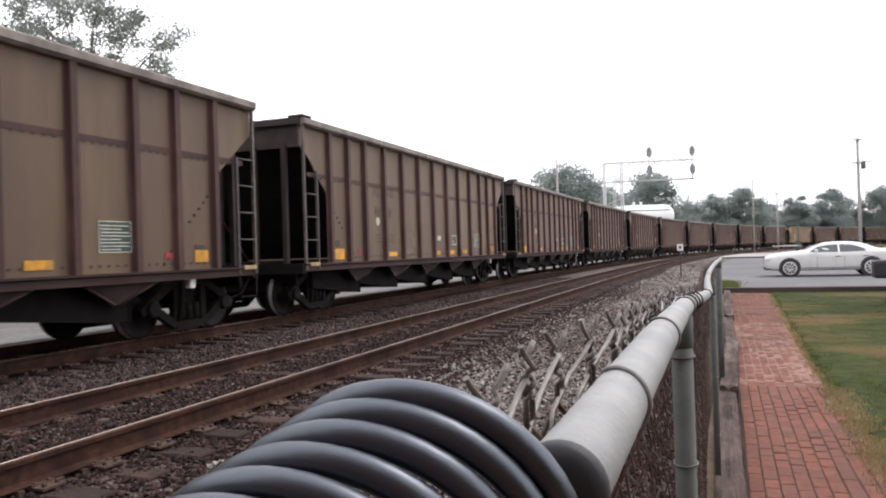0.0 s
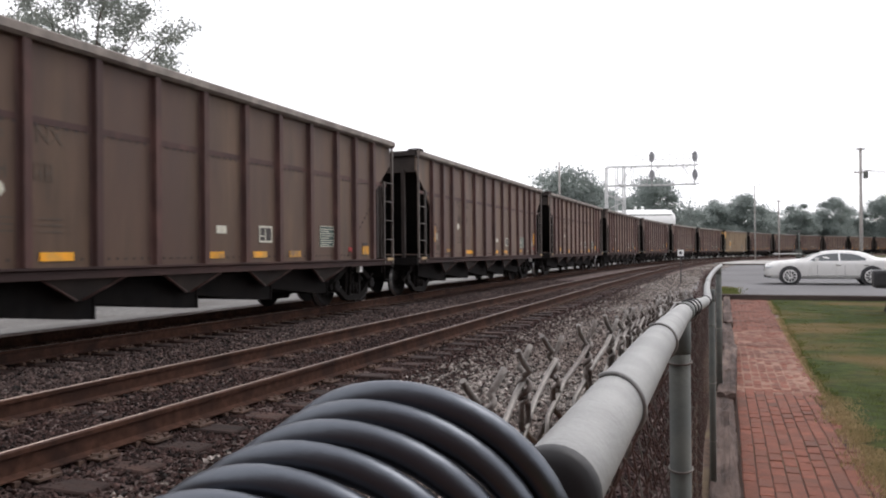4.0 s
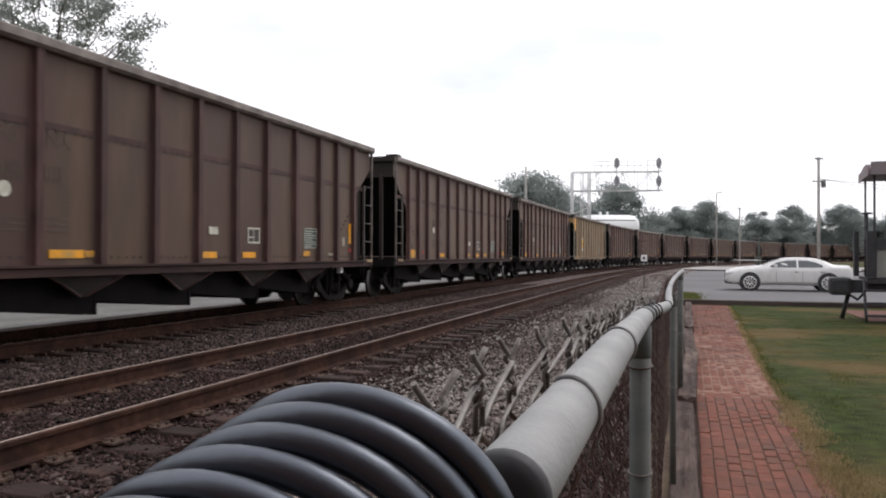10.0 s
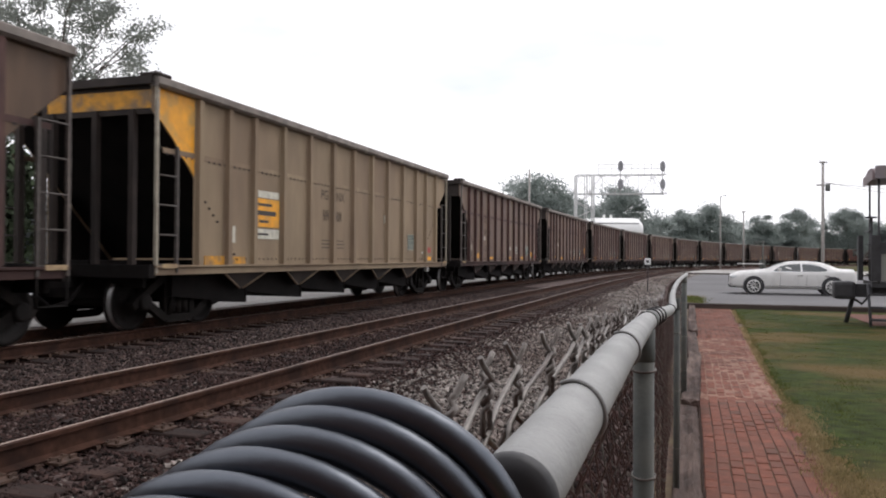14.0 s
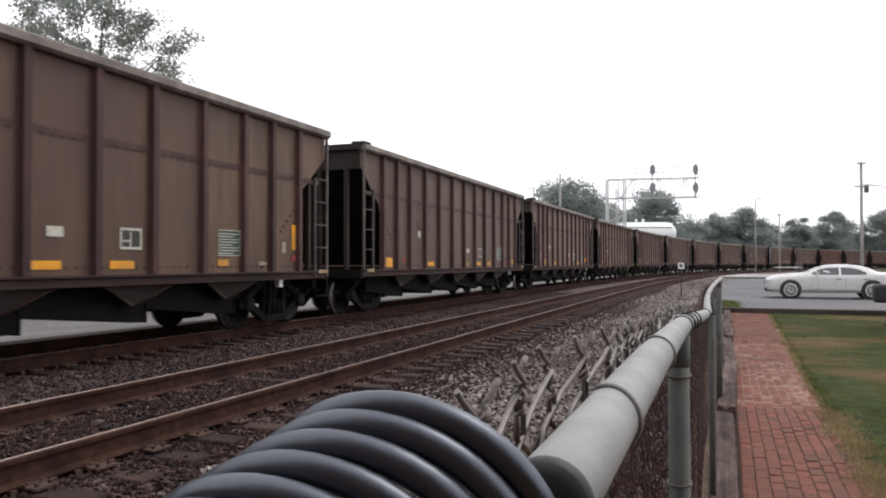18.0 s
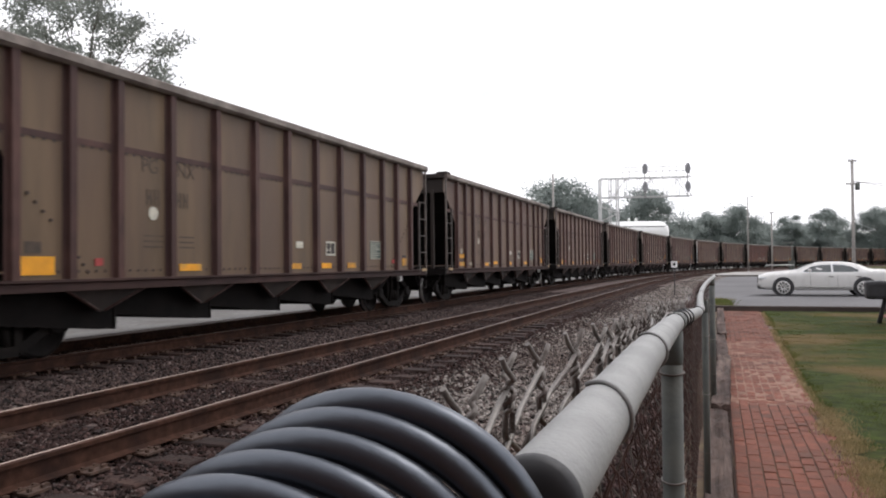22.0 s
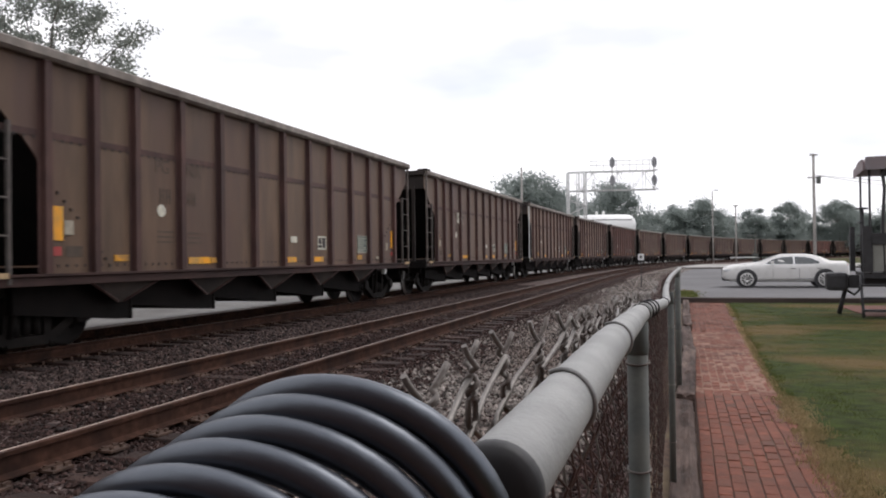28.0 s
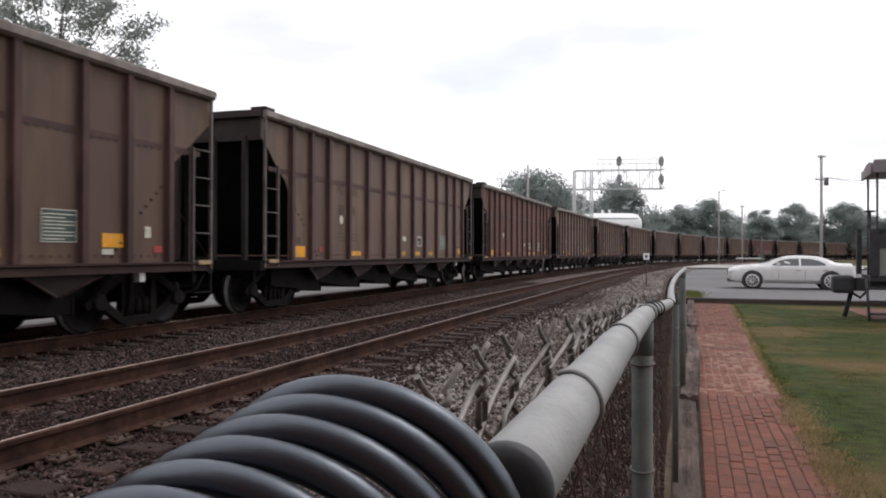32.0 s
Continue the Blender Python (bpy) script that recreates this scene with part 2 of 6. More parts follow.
M["stone"] = islands(mat("ballast_stone", (0.205, 0.183, 0.165), 0.92, 0, 0.35, 30, 0.2, 90, (0.100, 0.072, 0.060), 0.5, 0.3, 0.15, 0.25, dust=0.12), 0.9)
M["stone_mid"] = islands(mat("dark_ballast_stone", (0.056, 0.039, 0.035), 0.92, 0, 0.5, 30, 0.2, 90, (0.035, 0.021, 0.018), 0.5, 0.3, 0.15, 0.25, dust=0.10), 0.95)
M["stone_rust"] = islands(mat("rusty_ballast_stone", (0.037, 0.022, 0.019), 0.92, 0, 0.5, 30, 0.2, 90, (0.027, 0.0135, 0.0115), 0.5, 0.3, 0.15, 0.2), 0.9)
M["stone_dirt"] = islands(mat("dirty_fence_stone", (0.044, 0.025, 0.023), 0.92, 0, 0.5, 30, 0.2, 90, (0.027, 0.015, 0.014), 0.5, 0.6, 0.15, 0.2), 0.95)
M["earth"] = mat("pale_gravel_ground", (0.21, 0.20, 0.185), 0.95, 0, 0.25, 3, 0.5, 14, (0.16, 0.17, 0.09), 0.25, 0.06, 0.1)
M["pale_gravel"] = mat("pale_crushed_limestone", (0.172, 0.166, 0.158), 0.95, 0, 0.3, 7, 0.7, 40, (0.115, 0.107, 0.098), 0.45, 0.5, 0.15, 0.2)
M["joint_sand"] = mat("pale_joint_sand", (0.27, 0.160, 0.120), 0.95, 0, 0.25, 24, 0.5, 70, (0.17, 0.098, 0.074), 0.5, 2.0, 0.15, 0.2)
M["joint_soil"] = mat("dark_joint_soil", (0.050, 0.030, 0.024), 0.95, 0, 0.3, 24, 0.5, 70, (0.11, 0.075, 0.045), 0.4, 1.3, 0.1, 0.2)
M["asphalt"] = mat("worn_grey_asphalt", (0.150, 0.147, 0.150), 0.9, 0, 0.25, 22, 0.4, 90, (0.095, 0.092, 0.093), 0.5, 0.16, 0.2, 0.35)
M["concrete"] = mat("pale_concrete", (0.36, 0.35, 0.33), 0.9, 0, 0.15, 5, 0.2, 40, (0.25, 0.24, 0.22), 0.5, 0.4)
M["soil"] = mat("dry_straw_soil", (0.115, 0.072, 0.050), 0.95, 0, 0.3, 16, 0.6, 50, (0.20, 0.155, 0.085), 0.45, 1.4, common=True)
M["lawn"] = mat("lawn_ground", (0.034, 0.046, 0.011), 0.95, 0, 0.6, 9, 0.7, 60, (0.110, 0.076, 0.032), 0.58, 0.50, 0.07, 0.1, 0, (0.6, 1, 1), common=True)
M["grass"] = islands(mat("grass_blades", (0.080, 0.094, 0.021), 0.75, 0, 0.35, 9, 0, 60, (0.215, 0.148, 0.066), 0.58, 0.50, 0.07, 0.3, 0, (0.6, 1, 1), common=True), 0.2)
M["straw"] = islands(mat("dry_straw", (0.46, 0.35, 0.19), 0.8, 0, 0.2, 9, 0, 60, (0.24, 0.21, 0.08), 0.35, 1.2), 0.3)
M["brick"] = mat("red_paving_brick", (0.170, 0.062, 0.040), 0.88, 0, 0.25, 14, 0.35, 90, (0.112, 0.056, 0.040), 0.5, 1.6, 0.16, 0.3, 0.10)
M["brick_wall"] = mat("dark_red_brickwork", (0.13, 0.065, 0.05), 0.9, 0, 0.3, 9, 0.4, 40, (0.08, 0.05, 0.042), 0.5, 0.8)
M["timber"] = mat("weathered_grey_timber", (0.108, 0.078, 0.066), 0.92, 0, 0.55, 14, 1.0, 50, (0.036, 0.023, 0.020), 0.56, 4, 0.11, 0.2, 0.2, (1, 0.10, 1), 0.02)
M["kerb_wood"] = mat("dark_timber_kerb", (0.05, 0.038, 0.034), 0.92, 0, 0.35, 10, 0.5, 40, (0.09, 0.07, 0.06), 0.4, 3, 0.15, 0.25, 0.2, (0.12, 1, 1))
M["galv"] = mat("galvanised_pipe", (0.318, 0.320, 0.312), 0.6, 0.15, 0.14, 30, 0.12, 260, (0.245, 0.248, 0.24), 0.45, 12, 0.10)
M["galv_dull"] = mat("dull_galvanised_steel", (0.084, 0.092, 0.085), 0.65, 0.15, 0.2, 12, 0.1, 120, (0.120, 0.120, 0.104), 0.4, 6)
M["wire"] = mat("weathered_fence_wire", (0.215, 0.198, 0.180), 0.45, 0.4, 0.35, 40, 0.15, 200, (0.10, 0.076, 0.066), 0.45, 9)
M["rust_wire"] = mat("rust_tinged_fence_wire", (0.115, 0.066, 0.058), 0.42, 0.45, 0.4, 30, 0.15, 200, (0.055, 0.030, 0.027), 0.5, 9)
M["hose"] = mat("black_rubber_hose", (0.0085, 0.0095, 0.0135), 0.40, 0, 0.3, 25, 0.12, 300, (0.015, 0.017, 0.024), 0.4, 14, 0.10, 1.0, dist=0.001)
# bluish sky reflection is painted in by tinting the highlights
M["hose"].node_tree.nodes["Principled BSDF"].inputs["Specular Tint"].default_value = (0.80, 0.88, 1.0, 1)
M["hose"].node_tree.nodes["Principled BSDF"].inputs["IOR"].default_value = 1.66
M["plug"] = mat("dark_rubber_plug", (0.013, 0.0125, 0.014), 0.6, 0, 0.3, 30, 0.1, 200, (0.009, 0.009, 0.010), 0.4, 12, dist=0.001)
M["signal_grey"] = mat("silver_truss_paint", (0.48, 0.48, 0.47), 0.6, 0.1, 0.12, 6, 0)
# dark signal paint lightened to carry the haze before it
M["signal_dark"] = mat("haze_lightened_signal_paint", (0.27, 0.27, 0.28), 0.7, 0, 0.2, 8, 0.1)
M["black"] = mat("matt_black_metal", (0.032, 0.031, 0.034), 0.6, 0, 0.3, 8, 0.1)
M["pole_wood"] = mat("grey_pole_wood", (0.32, 0.30, 0.28), 0.9, 0, 0.25, 8, 0.3, 30)
M["tank"] = mat("white_tank_paint", (0.80, 0.80, 0.78), 0.5, 0, 0.05, 4, 0)
M["bark"] = mat("bark", (0.085, 0.068, 0.055), 0.95, 0, 0.3, 10, 0.6, 25)
# leaf colour paled to stand for sky glare and haze
M["leaf"] = islands(mat("glare_paled_summer_leaves", (0.145, 0.160, 0.150), 0.6, 0, 0.2, 0.8, 0, 60, (0.115, 0.135, 0.122), 0.5, 0.3, 0.2, 0.4), 0.35)
# deep green with the shade behind the train put into the leaf colour
M["leaf_dark"] = islands(mat("shade_coloured_scrub_leaves", (0.045, 0.062, 0.032), 0.8, 0, 0.25, 0.8, 0, 60, (0.030, 0.042, 0.022), 0.5, 0.4, 0.2, 0.2), 0.4)
# distance haze is put into this pale bluish leaf colour
M["leaf_far"] = islands(mat("haze_coloured_far_leaves", (0.148, 0.168, 0.158), 0.9, 0, 0.15, 0.5, 0, 60, (0.128, 0.150, 0.140), 0.5, 0.15, 0.2, 0.2), 0.12)
M["car_paint"] = mat("silver_white_car_paint", (0.60, 0.59, 0.57), 0.28, 0.0, 0.0, 3, 0, spec=0.5)
M["glass"] = mat("tinted_car_glass", (0.06, 0.066, 0.066), 0.06, 0, 0.1, 3, 0, spec=0.8)
M["tyre"] = mat("tyre_rubber", (0.02, 0.02, 0.02), 0.85, 0, 0.2, 20, 0.1)
M["alloy"] = mat("alloy_wheel", (0.66, 0.65, 0.63), 0.4, 0.3, 0.1, 9, 0)
M["chrome"] = mat("chrome", (0.7, 0.7, 0.7), 0.12, 1.0, 0.03, 9, 0)
M["lamp_lens"] = mat("headlamp_lens", (0.6, 0.62, 0.63), 0.1, 0.2, 0.1, 20, 0)
M["red_lens"] = mat("red_lamp_lens", (0.35, 0.02, 0.02), 0.15, 0, 0.1, 20, 0)
M["maroon"] = mat("faded_maroon_paint", (0.20, 0.150, 0.155), 0.6, 0, 0.2, 3, 0.1, 30, (0.16, 0.12, 0.12), 0.4, 1)
M["grey_body"] = mat("weathered_grey_coach_paint", (0.27, 0.275, 0.25), 0.7, 0, 0.15, 2, 0.1, 30, (0.19, 0.185, 0.17), 0.4, 0.7)
M["slate"] = mat("faded_slate_paint", (0.175, 0.168, 0.195), 0.7, 0, 0.2, 3, 0.1, 30, (0.21, 0.175, 0.18), 0.4, 1)
M["shed_blue"] = mat("pale_blue_sheet_metal", (0.42, 0.47, 0.52), 0.5, 0.1, 0.08, 2, 0.05)
M["sign_white"] = mat("white_sign_face", (0.75, 0.75, 0.74), 0.5, 0, 0.05, 9, 0)


def let_light_through(m, share, tint):
    """Thin leaves also pass light from behind."""
    n, l = m.node_tree.nodes, m.node_tree.links
    tr, mx = n.new("ShaderNodeBsdfTranslucent"), n.new("ShaderNodeMixShader")
    tr.inputs["Color"].default_value = (*tint, 1)
    mx.inputs["Fac"].default_value = share
    l.new(n["Principled BSDF"].outputs["BSDF"], mx.inputs[1])
    l.new(tr.outputs["BSDF"], mx.inputs[2])
    l.new(mx.outputs["Shader"], n["Material Output"].inputs["Surface"])


let_light_through(M["leaf"], 0.45, (0.30, 0.32, 0.27))
# pale tint of the far leaves again stands for haze
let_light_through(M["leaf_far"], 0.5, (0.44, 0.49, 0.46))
let_light_through(M["grass"], 0.3, (0.16, 0.19, 0.06))
let_light_through(M["straw"], 0.3, (0.26, 0.20, 0.11))

# ---- mesh helpers ----


def box(bm, x0, y0, z0, x1, y1, z1):
    v = [bm.verts.new(p) for p in ((x0, y0, z0), (x1, y0, z0), (x1, y1, z0), (x0, y1, z0), (x0, y0, z1), (x1, y0, z1), (x1, y1, z1), (x0, y1, z1))]
    for f in ((3, 2, 1, 0), (4, 5, 6, 7), (0, 1, 5, 4), (1, 2, 6, 5), (2, 3, 7, 6), (3, 0, 4, 7)):
        bm.faces.new([v[i] for i in f])


def soft_box(bm, x0, y0, z0, x1, y1, z1, r=0.01, seg=1):
    b = bmesh.new()
    box(b, x0, y0, z0, x1, y1, z1)
    bmesh.ops.bevel(b, geom=b.edges[:], offset=r, segments=seg, affect="EDGES", profile=0.6)
    join(bm, b)


def join(bm, other):
    vs = {}
    for v in other.verts:
        vs[v] = bm.verts.new(v.co)
    for f in other.faces:
        bm.faces.new([vs[v] for v in f.verts]).smooth = f.smooth
    other.free()


def prism(bm, pts, axis, a, b):
    """A flat outline pushed along an axis from a to b; the outline is given in the two other axes, in order."""
    def at(p, w):
        q = list(p)
        q.insert("xyz".index(axis), w)
        return q
    lo, hi = [bm.verts.new(at(p, a)) for p in pts], [bm.verts.new(at(p, b)) for p in pts]
    k = len(pts)
    f1, f2 = bm.faces.new(lo), bm.faces.new(hi[::-1])
    fs = [bm.faces.new((lo[i], hi[i], hi[(i + 1) % k], lo[(i + 1) % k])) for i in range(k)]
    bmesh.ops.recalc_face_normals(bm, faces=[f1, f2] + fs)


def tube(bm, pts, r, n=8, caps=True, smooth=True):
    """A round bar along a line of points; r is one radius or one for each point."""
    pts = [Vector(p) for p in pts]
    rs = r if isinstance(r, (list, tuple)) else [r] * len(pts)
    rings, up = [], None
    for i, p in enumerate(pts):
        d = (pts[min(i + 1, len(pts) - 1)] - pts[max(i - 1, 0)]).normalized()
        if up is None:
            up = d.orthogonal().normalized()
        up = (up - d * up.dot(d)).normalized()
        side = d.cross(up)
        rings.append([bm.verts.new(p + rs[i] * (math.cos(2 * math.pi * k / n) * up + math.sin(2 * math.pi * k / n) * side)) for k in range(n)])
    for a, b in zip(rings, rings[1:]):
        for k in range(n):
            bm.faces.new((a[k], a[(k + 1) % n], b[(k + 1) % n], b[k])).smooth = smooth
    if caps:
        bm.faces.new(rings[0][::-1])
        bm.faces.new(rings[-1])


def lathe(bm, profile, axis="x", n=24, origin=(0, 0, 0), caps=True):
    """Turns an outline of (along the axis, radius) points round the axis."""
    o = Vector(origin)
    def at(w, r, k):
        a = 2 * math.pi * k / n
        c, s = r * math.cos(a), r * math.sin(a)
        return o + Vector({"x": (w, c, s), "y": (c, w, s), "z": (c, s, w)}[axis])
    rings = [[bm.verts.new(at(w, r, k)) for k in range(n)] for w, r in profile]
    fs = []
    for a, b in zip(rings, rings[1:]):
        for k in range(n):
            fs.append(bm.faces.new((a[k], a[(k + 1) % n], b[(k + 1) % n], b[k])))
    for f in fs:
        f.smooth = True
    if caps:
        fs.append(bm.faces.new(rings[0][::-1]))
        fs.append(bm.faces.new(rings[-1]))
    bmesh.ops.recalc_face_normals(bm, faces=fs)


def mesh_of(name, bm, material):
    me = bpy.data.meshes.new(name)
    bm.to_mesh(me)
    bm.free()
    me.materials.append(M[material])
    return me


def part(name, bm, material, parent, label="", at=None, kind=""):
    ob = new(name, mesh_of(name, bm, material) if isinstance(bm, bmesh.types.BMesh) else bm)
    ob.parent = parent
    if at is not None:
        ob.matrix_basis = at
    return tagged(ob, label, kind=kind)


def boxes(*bs):
    bm = bmesh.new()
    for b in bs:
        box(bm, *b)
    return bm


def thing(name, label, category, at=None, group="", kind=""):
    ob = new(name)
    if at is not None:
        ob.matrix_basis = at
    return tagged(ob, label, category, group, kind)


def raw(name, verts, faces, material, smooth=False):
    """A mesh straight from arrays of points and equal faces."""
    me = bpy.data.meshes.new(name)
    verts, faces = np.asarray(verts, dtype=np.float32), np.asarray(faces, dtype=np.int32)
    k = faces.shape[1]
    me.vertices.add(len(verts))
    me.vertices.foreach_set("co", verts.ravel())
    me.loops.add(faces.size)
    me.loops.foreach_set("vertex_index", faces.ravel())
    me.polygons.add(len(faces))
    me.polygons.foreach_set("loop_start", np.arange(len(faces), dtype=np.int32) * k)
    me.update(calc_edges=True)
    me.polygons.foreach_set("use_smooth", np.full(len(faces), smooth))
    me.materials.append(M[material])
    me.validate()
    return me


# ---- the line: straight, then easing into a long right-hand curve ----
STEP = 0.1
S_ALONG = np.arange(-120, 760, STEP)
TURN = np.cumsum(np.clip((S_ALONG - 16.0) / 64.5, 0, 1) / 331.1) * STEP
LINE_X = np.cumsum(np.sin(TURN)) * STEP
LINE_Y = -120 + np.cumsum(np.cos(TURN)) * STEP
NEAR, FAR, RAIL_TOP = -4.91, -9.31, 0.294


def on_line(s, off):
    """The place beside the line, off metres to its right, and the heading in radians to the right."""
    x, y, th = (float(np.interp(s, S_ALONG, a)) for a in (LINE_X, LINE_Y, TURN))
    return x + off * math.cos(th), y - off * math.sin(th), th


def on_track(s, off, z=0.0):
    x, y, th = on_line(s, off)
    return pose(x, y, z, 0, 0, -math.degrees(th))


def strip(name, outline, s_list, off, material):
    """An outline of (right, up) points drawn along the line."""
    verts, faces, k = [], [], len(outline)
    for s in s_list:
        x, y, th = on_line(s, off)
        verts += [(x + a * math.cos(th), y - a * math.sin(th), b) for a, b in outline]
    for i in range(len(s_list) - 1):
        for j in range(k - 1):
            a = i * k + j
            faces.append((a, a + 1, a + k + 1, a + k))
    return raw(name, verts, faces, material)


# ---- ground, road, lawn ----


def sheet(name, x0, y0, x1, y1, z, nx, ny, material, rough=0.0, seed=3.0):
    xs, ys = np.linspace(x0, x1, nx + 1), np.linspace(y0, y1, ny + 1)
    verts = [(x, y, z + rough * noise.noise((x * 0.8, y * 0.8, seed))) for y in ys for x in xs]
    faces = [(j * (nx + 1) + i, j * (nx + 1) + i + 1, (j + 1) * (nx + 1) + i + 1, (j + 1) * (nx + 1) + i) for j in range(ny) for i in range(nx)]
    return raw(name, verts, faces, material)


ground = tagged(new("ground", sheet("ground", -1500, -1500, 1500, 1500, -0.12, 60, 60, "earth")), "pale gravelly ground reaching to the horizon", "ground", kind="structure")
road = tagged(new("road", sheet("road", -2.2, 24.78, 70, 79.0, -0.004, 40, 30, "asphalt", 0.012)), "worn grey asphalt of the car park", "road", kind="structure")
far_road = tagged(new("road_far", sheet("road_far", -6.0, 82.0, 70, 106, 0.06, 8, 4, "concrete")), "pale concrete road beyond the car park", "road", kind="structure")
far_kerb = tagged(new("kerb_far", mesh_of("kerb_far", boxes((-1.2, 78.9, -0.1, 30, 79.25, 0.12)), "kerb_wood")), "dark low kerb along the car park", "kerb", kind="structure")
far_grass = tagged(new("verge", sheet("verge", 14, 106, 300, 420, -0.02, 4, 4, "lawn")), "dull green verge beyond the road", "verge", kind="structure")

# ballast bed: shoulders, flat under the ties
bed = [(-7.6, -0.12), (-6.0, 0.0), (-4.9, 0.08), (-3.2, 0.08), (-2.6, 0.07), (-2.0, 0.065), (-1.4, 0.07), (-0.9, 0.092), (0.6, 0.092), (1.0, 0.070), (1.4, 0.05), (2.0, 0.04), (2.6, 0.02), (3.6, -0.03), (4.75, -0.10)]
s_bed = list(np.arange(-40, 30, 1.0)) + list(np.arange(30, 740, 4.0))
ballast = tagged(new("ballast_bed", strip("ballast_bed", [(x - 2.2 + (2.2 if x > -2 else 0), z) for x, z in bed], s_bed, NEAR, "ballast")), "grey and rust-stained crushed-stone ballast bed under two tracks", "ballast", kind="structure")


service_road = tagged(new("road_service", strip("road_service", [(-14.0, -0.085), (-5.4, -0.085), (-3.8, 0.02), (-2.75, 0.098)], s_bed, FAR, "pale_gravel")), "pale gravel service road behind the train", "road", kind="structure")


def octas(n, pts, size, seed):
    """Many small uneven stones as one mesh's arrays."""
    rng = np.random.default_rng(seed)
    base = np.array([(1, 0, 0), (0, 1, 0), (-1, 0, 0), (0, -1, 0), (0, 0, 0.75), (0, 0, -0.75)])
    f = np.array([(0, 1, 4), (1, 2, 4), (2, 3, 4), (3, 0, 4), (1, 0, 5), (2, 1, 5), (3, 2, 5), (0, 3, 5)])
    sc = size[:, None, None] * rng.uniform(0.6, 1.25, (n, 6, 1)) * rng.uniform(0.7, 1.2, (n, 1, 3))
    a, t = rng.uniform(0, 6.28, n), rng.uniform(-0.7, 0.7, n)
    v = base[None] * sc
    ct, st = np.cos(t)[:, None], np.sin(t)[:, None]
    y, z = v[..., 1] * ct - v[..., 2] * st, v[..., 1] * st + v[..., 2] * ct
    ca, sa = np.cos(a)[:, None], np.sin(a)[:, None]
    x, y = v[..., 0] * ca - y * sa, v[..., 0] * sa + y * ca
    v = np.stack([x, y, z], 2) + pts[:, None, :]
    return v.reshape(-1, 3), (f[None] + 6 * np.arange(n)[:, None, None]).reshape(-1, 3)


def bed_height(x):
    xs = [NEAR + (a - 2.2 + (2.2 if a > -2 else 0)) for a, _ in bed]
    return np.interp(x, xs, [b for _, b in bed])


def stones(name, n, x0, x1, y0, y1, material, seed, lo, hi, label, power=1.0, lean=1.0):
    rng = np.random.default_rng(seed)
    y = y0 + (y1 - y0) * rng.uniform(0, 1, n) ** power
    x = x0 + (x1 - x0) * rng.uniform(0, 1, n) ** lean
    lx, lt = np.interp(y, LINE_Y, LINE_X), np.interp(y, LINE_Y, TURN)
    size = rng.uniform(lo, hi, n)
    z = bed_height(x) + size * rng.uniform(0.0, 0.5, n)
    v, f = octas(n, np.stack([x + lx, y, z], 1), size, seed)
    return tagged(new(name, raw(name, v, f, material)), label, "ballast stones", kind="stuff")


stones("ballast_stones", 56000, NEAR + 1.40, -0.80, -3.0, 34, "stone", 11, 0.015, 0.040, "loose grey crushed stone beside the near track", 1.5, 0.62)
stones("ballast_stones", 15000, NEAR + 1.9, NEAR + 4.2, -3.0, 34, "stone_mid", 20, 0.014, 0.036, "brown-stained stones spilling from the near track", 1.4, 1.7)
stones("ballast_stones", 24000, -1.05, -0.13, -1.0, 30, "stone_dirt", 19, 0.012, 0.032, "dirty red-brown stones along the foot of the fence", 1.2, 0.8)
stones("ballast_stones", 26000, FAR + 1.3, NEAR - 1.3, -3.0, 36, "stone_mid", 12, 0.020, 0.046, "loose grey crushed stone between the two tracks", 1.4)
stones("ballast_stones", 80000, NEAR - 1.35, NEAR + 2.15, -3.0, 27, "stone_rust", 13, 0.013, 0.034, "rust-stained crushed stone between the ties", 1.4)
stones("ballast_stones", 9000, FAR - 1.2, FAR + 1.3, 4, 34, "stone_rust", 14, 0.014, 0.032, "rust-stained crushed stone under the train", 1.3)

stones("ballast_stones", 16000, NEAR + 1.75, NEAR + 4.7, 30, 84, "stone", 17, 0.030, 0.065, "grey crushed stone further along the line", 1.2)
# lighter stones further off put haze and grazing light into their colour
stones("ballast_stones", 14000, NEAR - 1.35, NEAR + 2.15, 22, 46, "stone_mid", 18, 0.018, 0.040, "brown-grey crushed stone between the further ties", 1.1)
stones("ballast_stones", 5200, FAR + 1.4, NEAR - 1.2, 2, 30, "stone", 15, 0.010, 0.024, "scattered pale chips between the two tracks", 1.3)
stones("ballast_stones", 2200, NEAR - 1.3, NEAR + 2.0, 1.6, 30, "stone", 16, 0.008, 0.020, "scattered pale chips between the ties", 1.3)

# ---- tracks ----
RAIL_OUT = [(-0.066, 0.122), (-0.066, 0.130), (-0.010, 0.150), (-0.009, 0.252), (-0.034, 0.262), (-0.035, 0.290)]
RAIL_OUT = RAIL_OUT + [(-a, b) for a, b in RAIL_OUT[::-1]]
HEAD_OUT = [(-0.0352, 0.286), (-0.031, 0.2935), (-0.026, 0.2950), (-0.020, 0.2948), (-0.016, 0.290)]
s_rail = list(np.arange(-40, 20, 2.0)) + list(np.arange(20, 740, 4.0))
tie_bm = bmesh.new()
soft_box(tie_bm, -1.3, -0.115, -0.07, 1.3, 0.115, 0.104, 0.012)
TIE = mesh_of("tie", tie_bm, "tie")
plate_bm = boxes((-0.19, -0.09, 0.104, 0.19, 0.09, 0.120), (-0.095, -0.085, 0.120, -0.068, 0.085, 0.132), (0.068, -0.085, 0.120, 0.095, 0.085, 0.132))
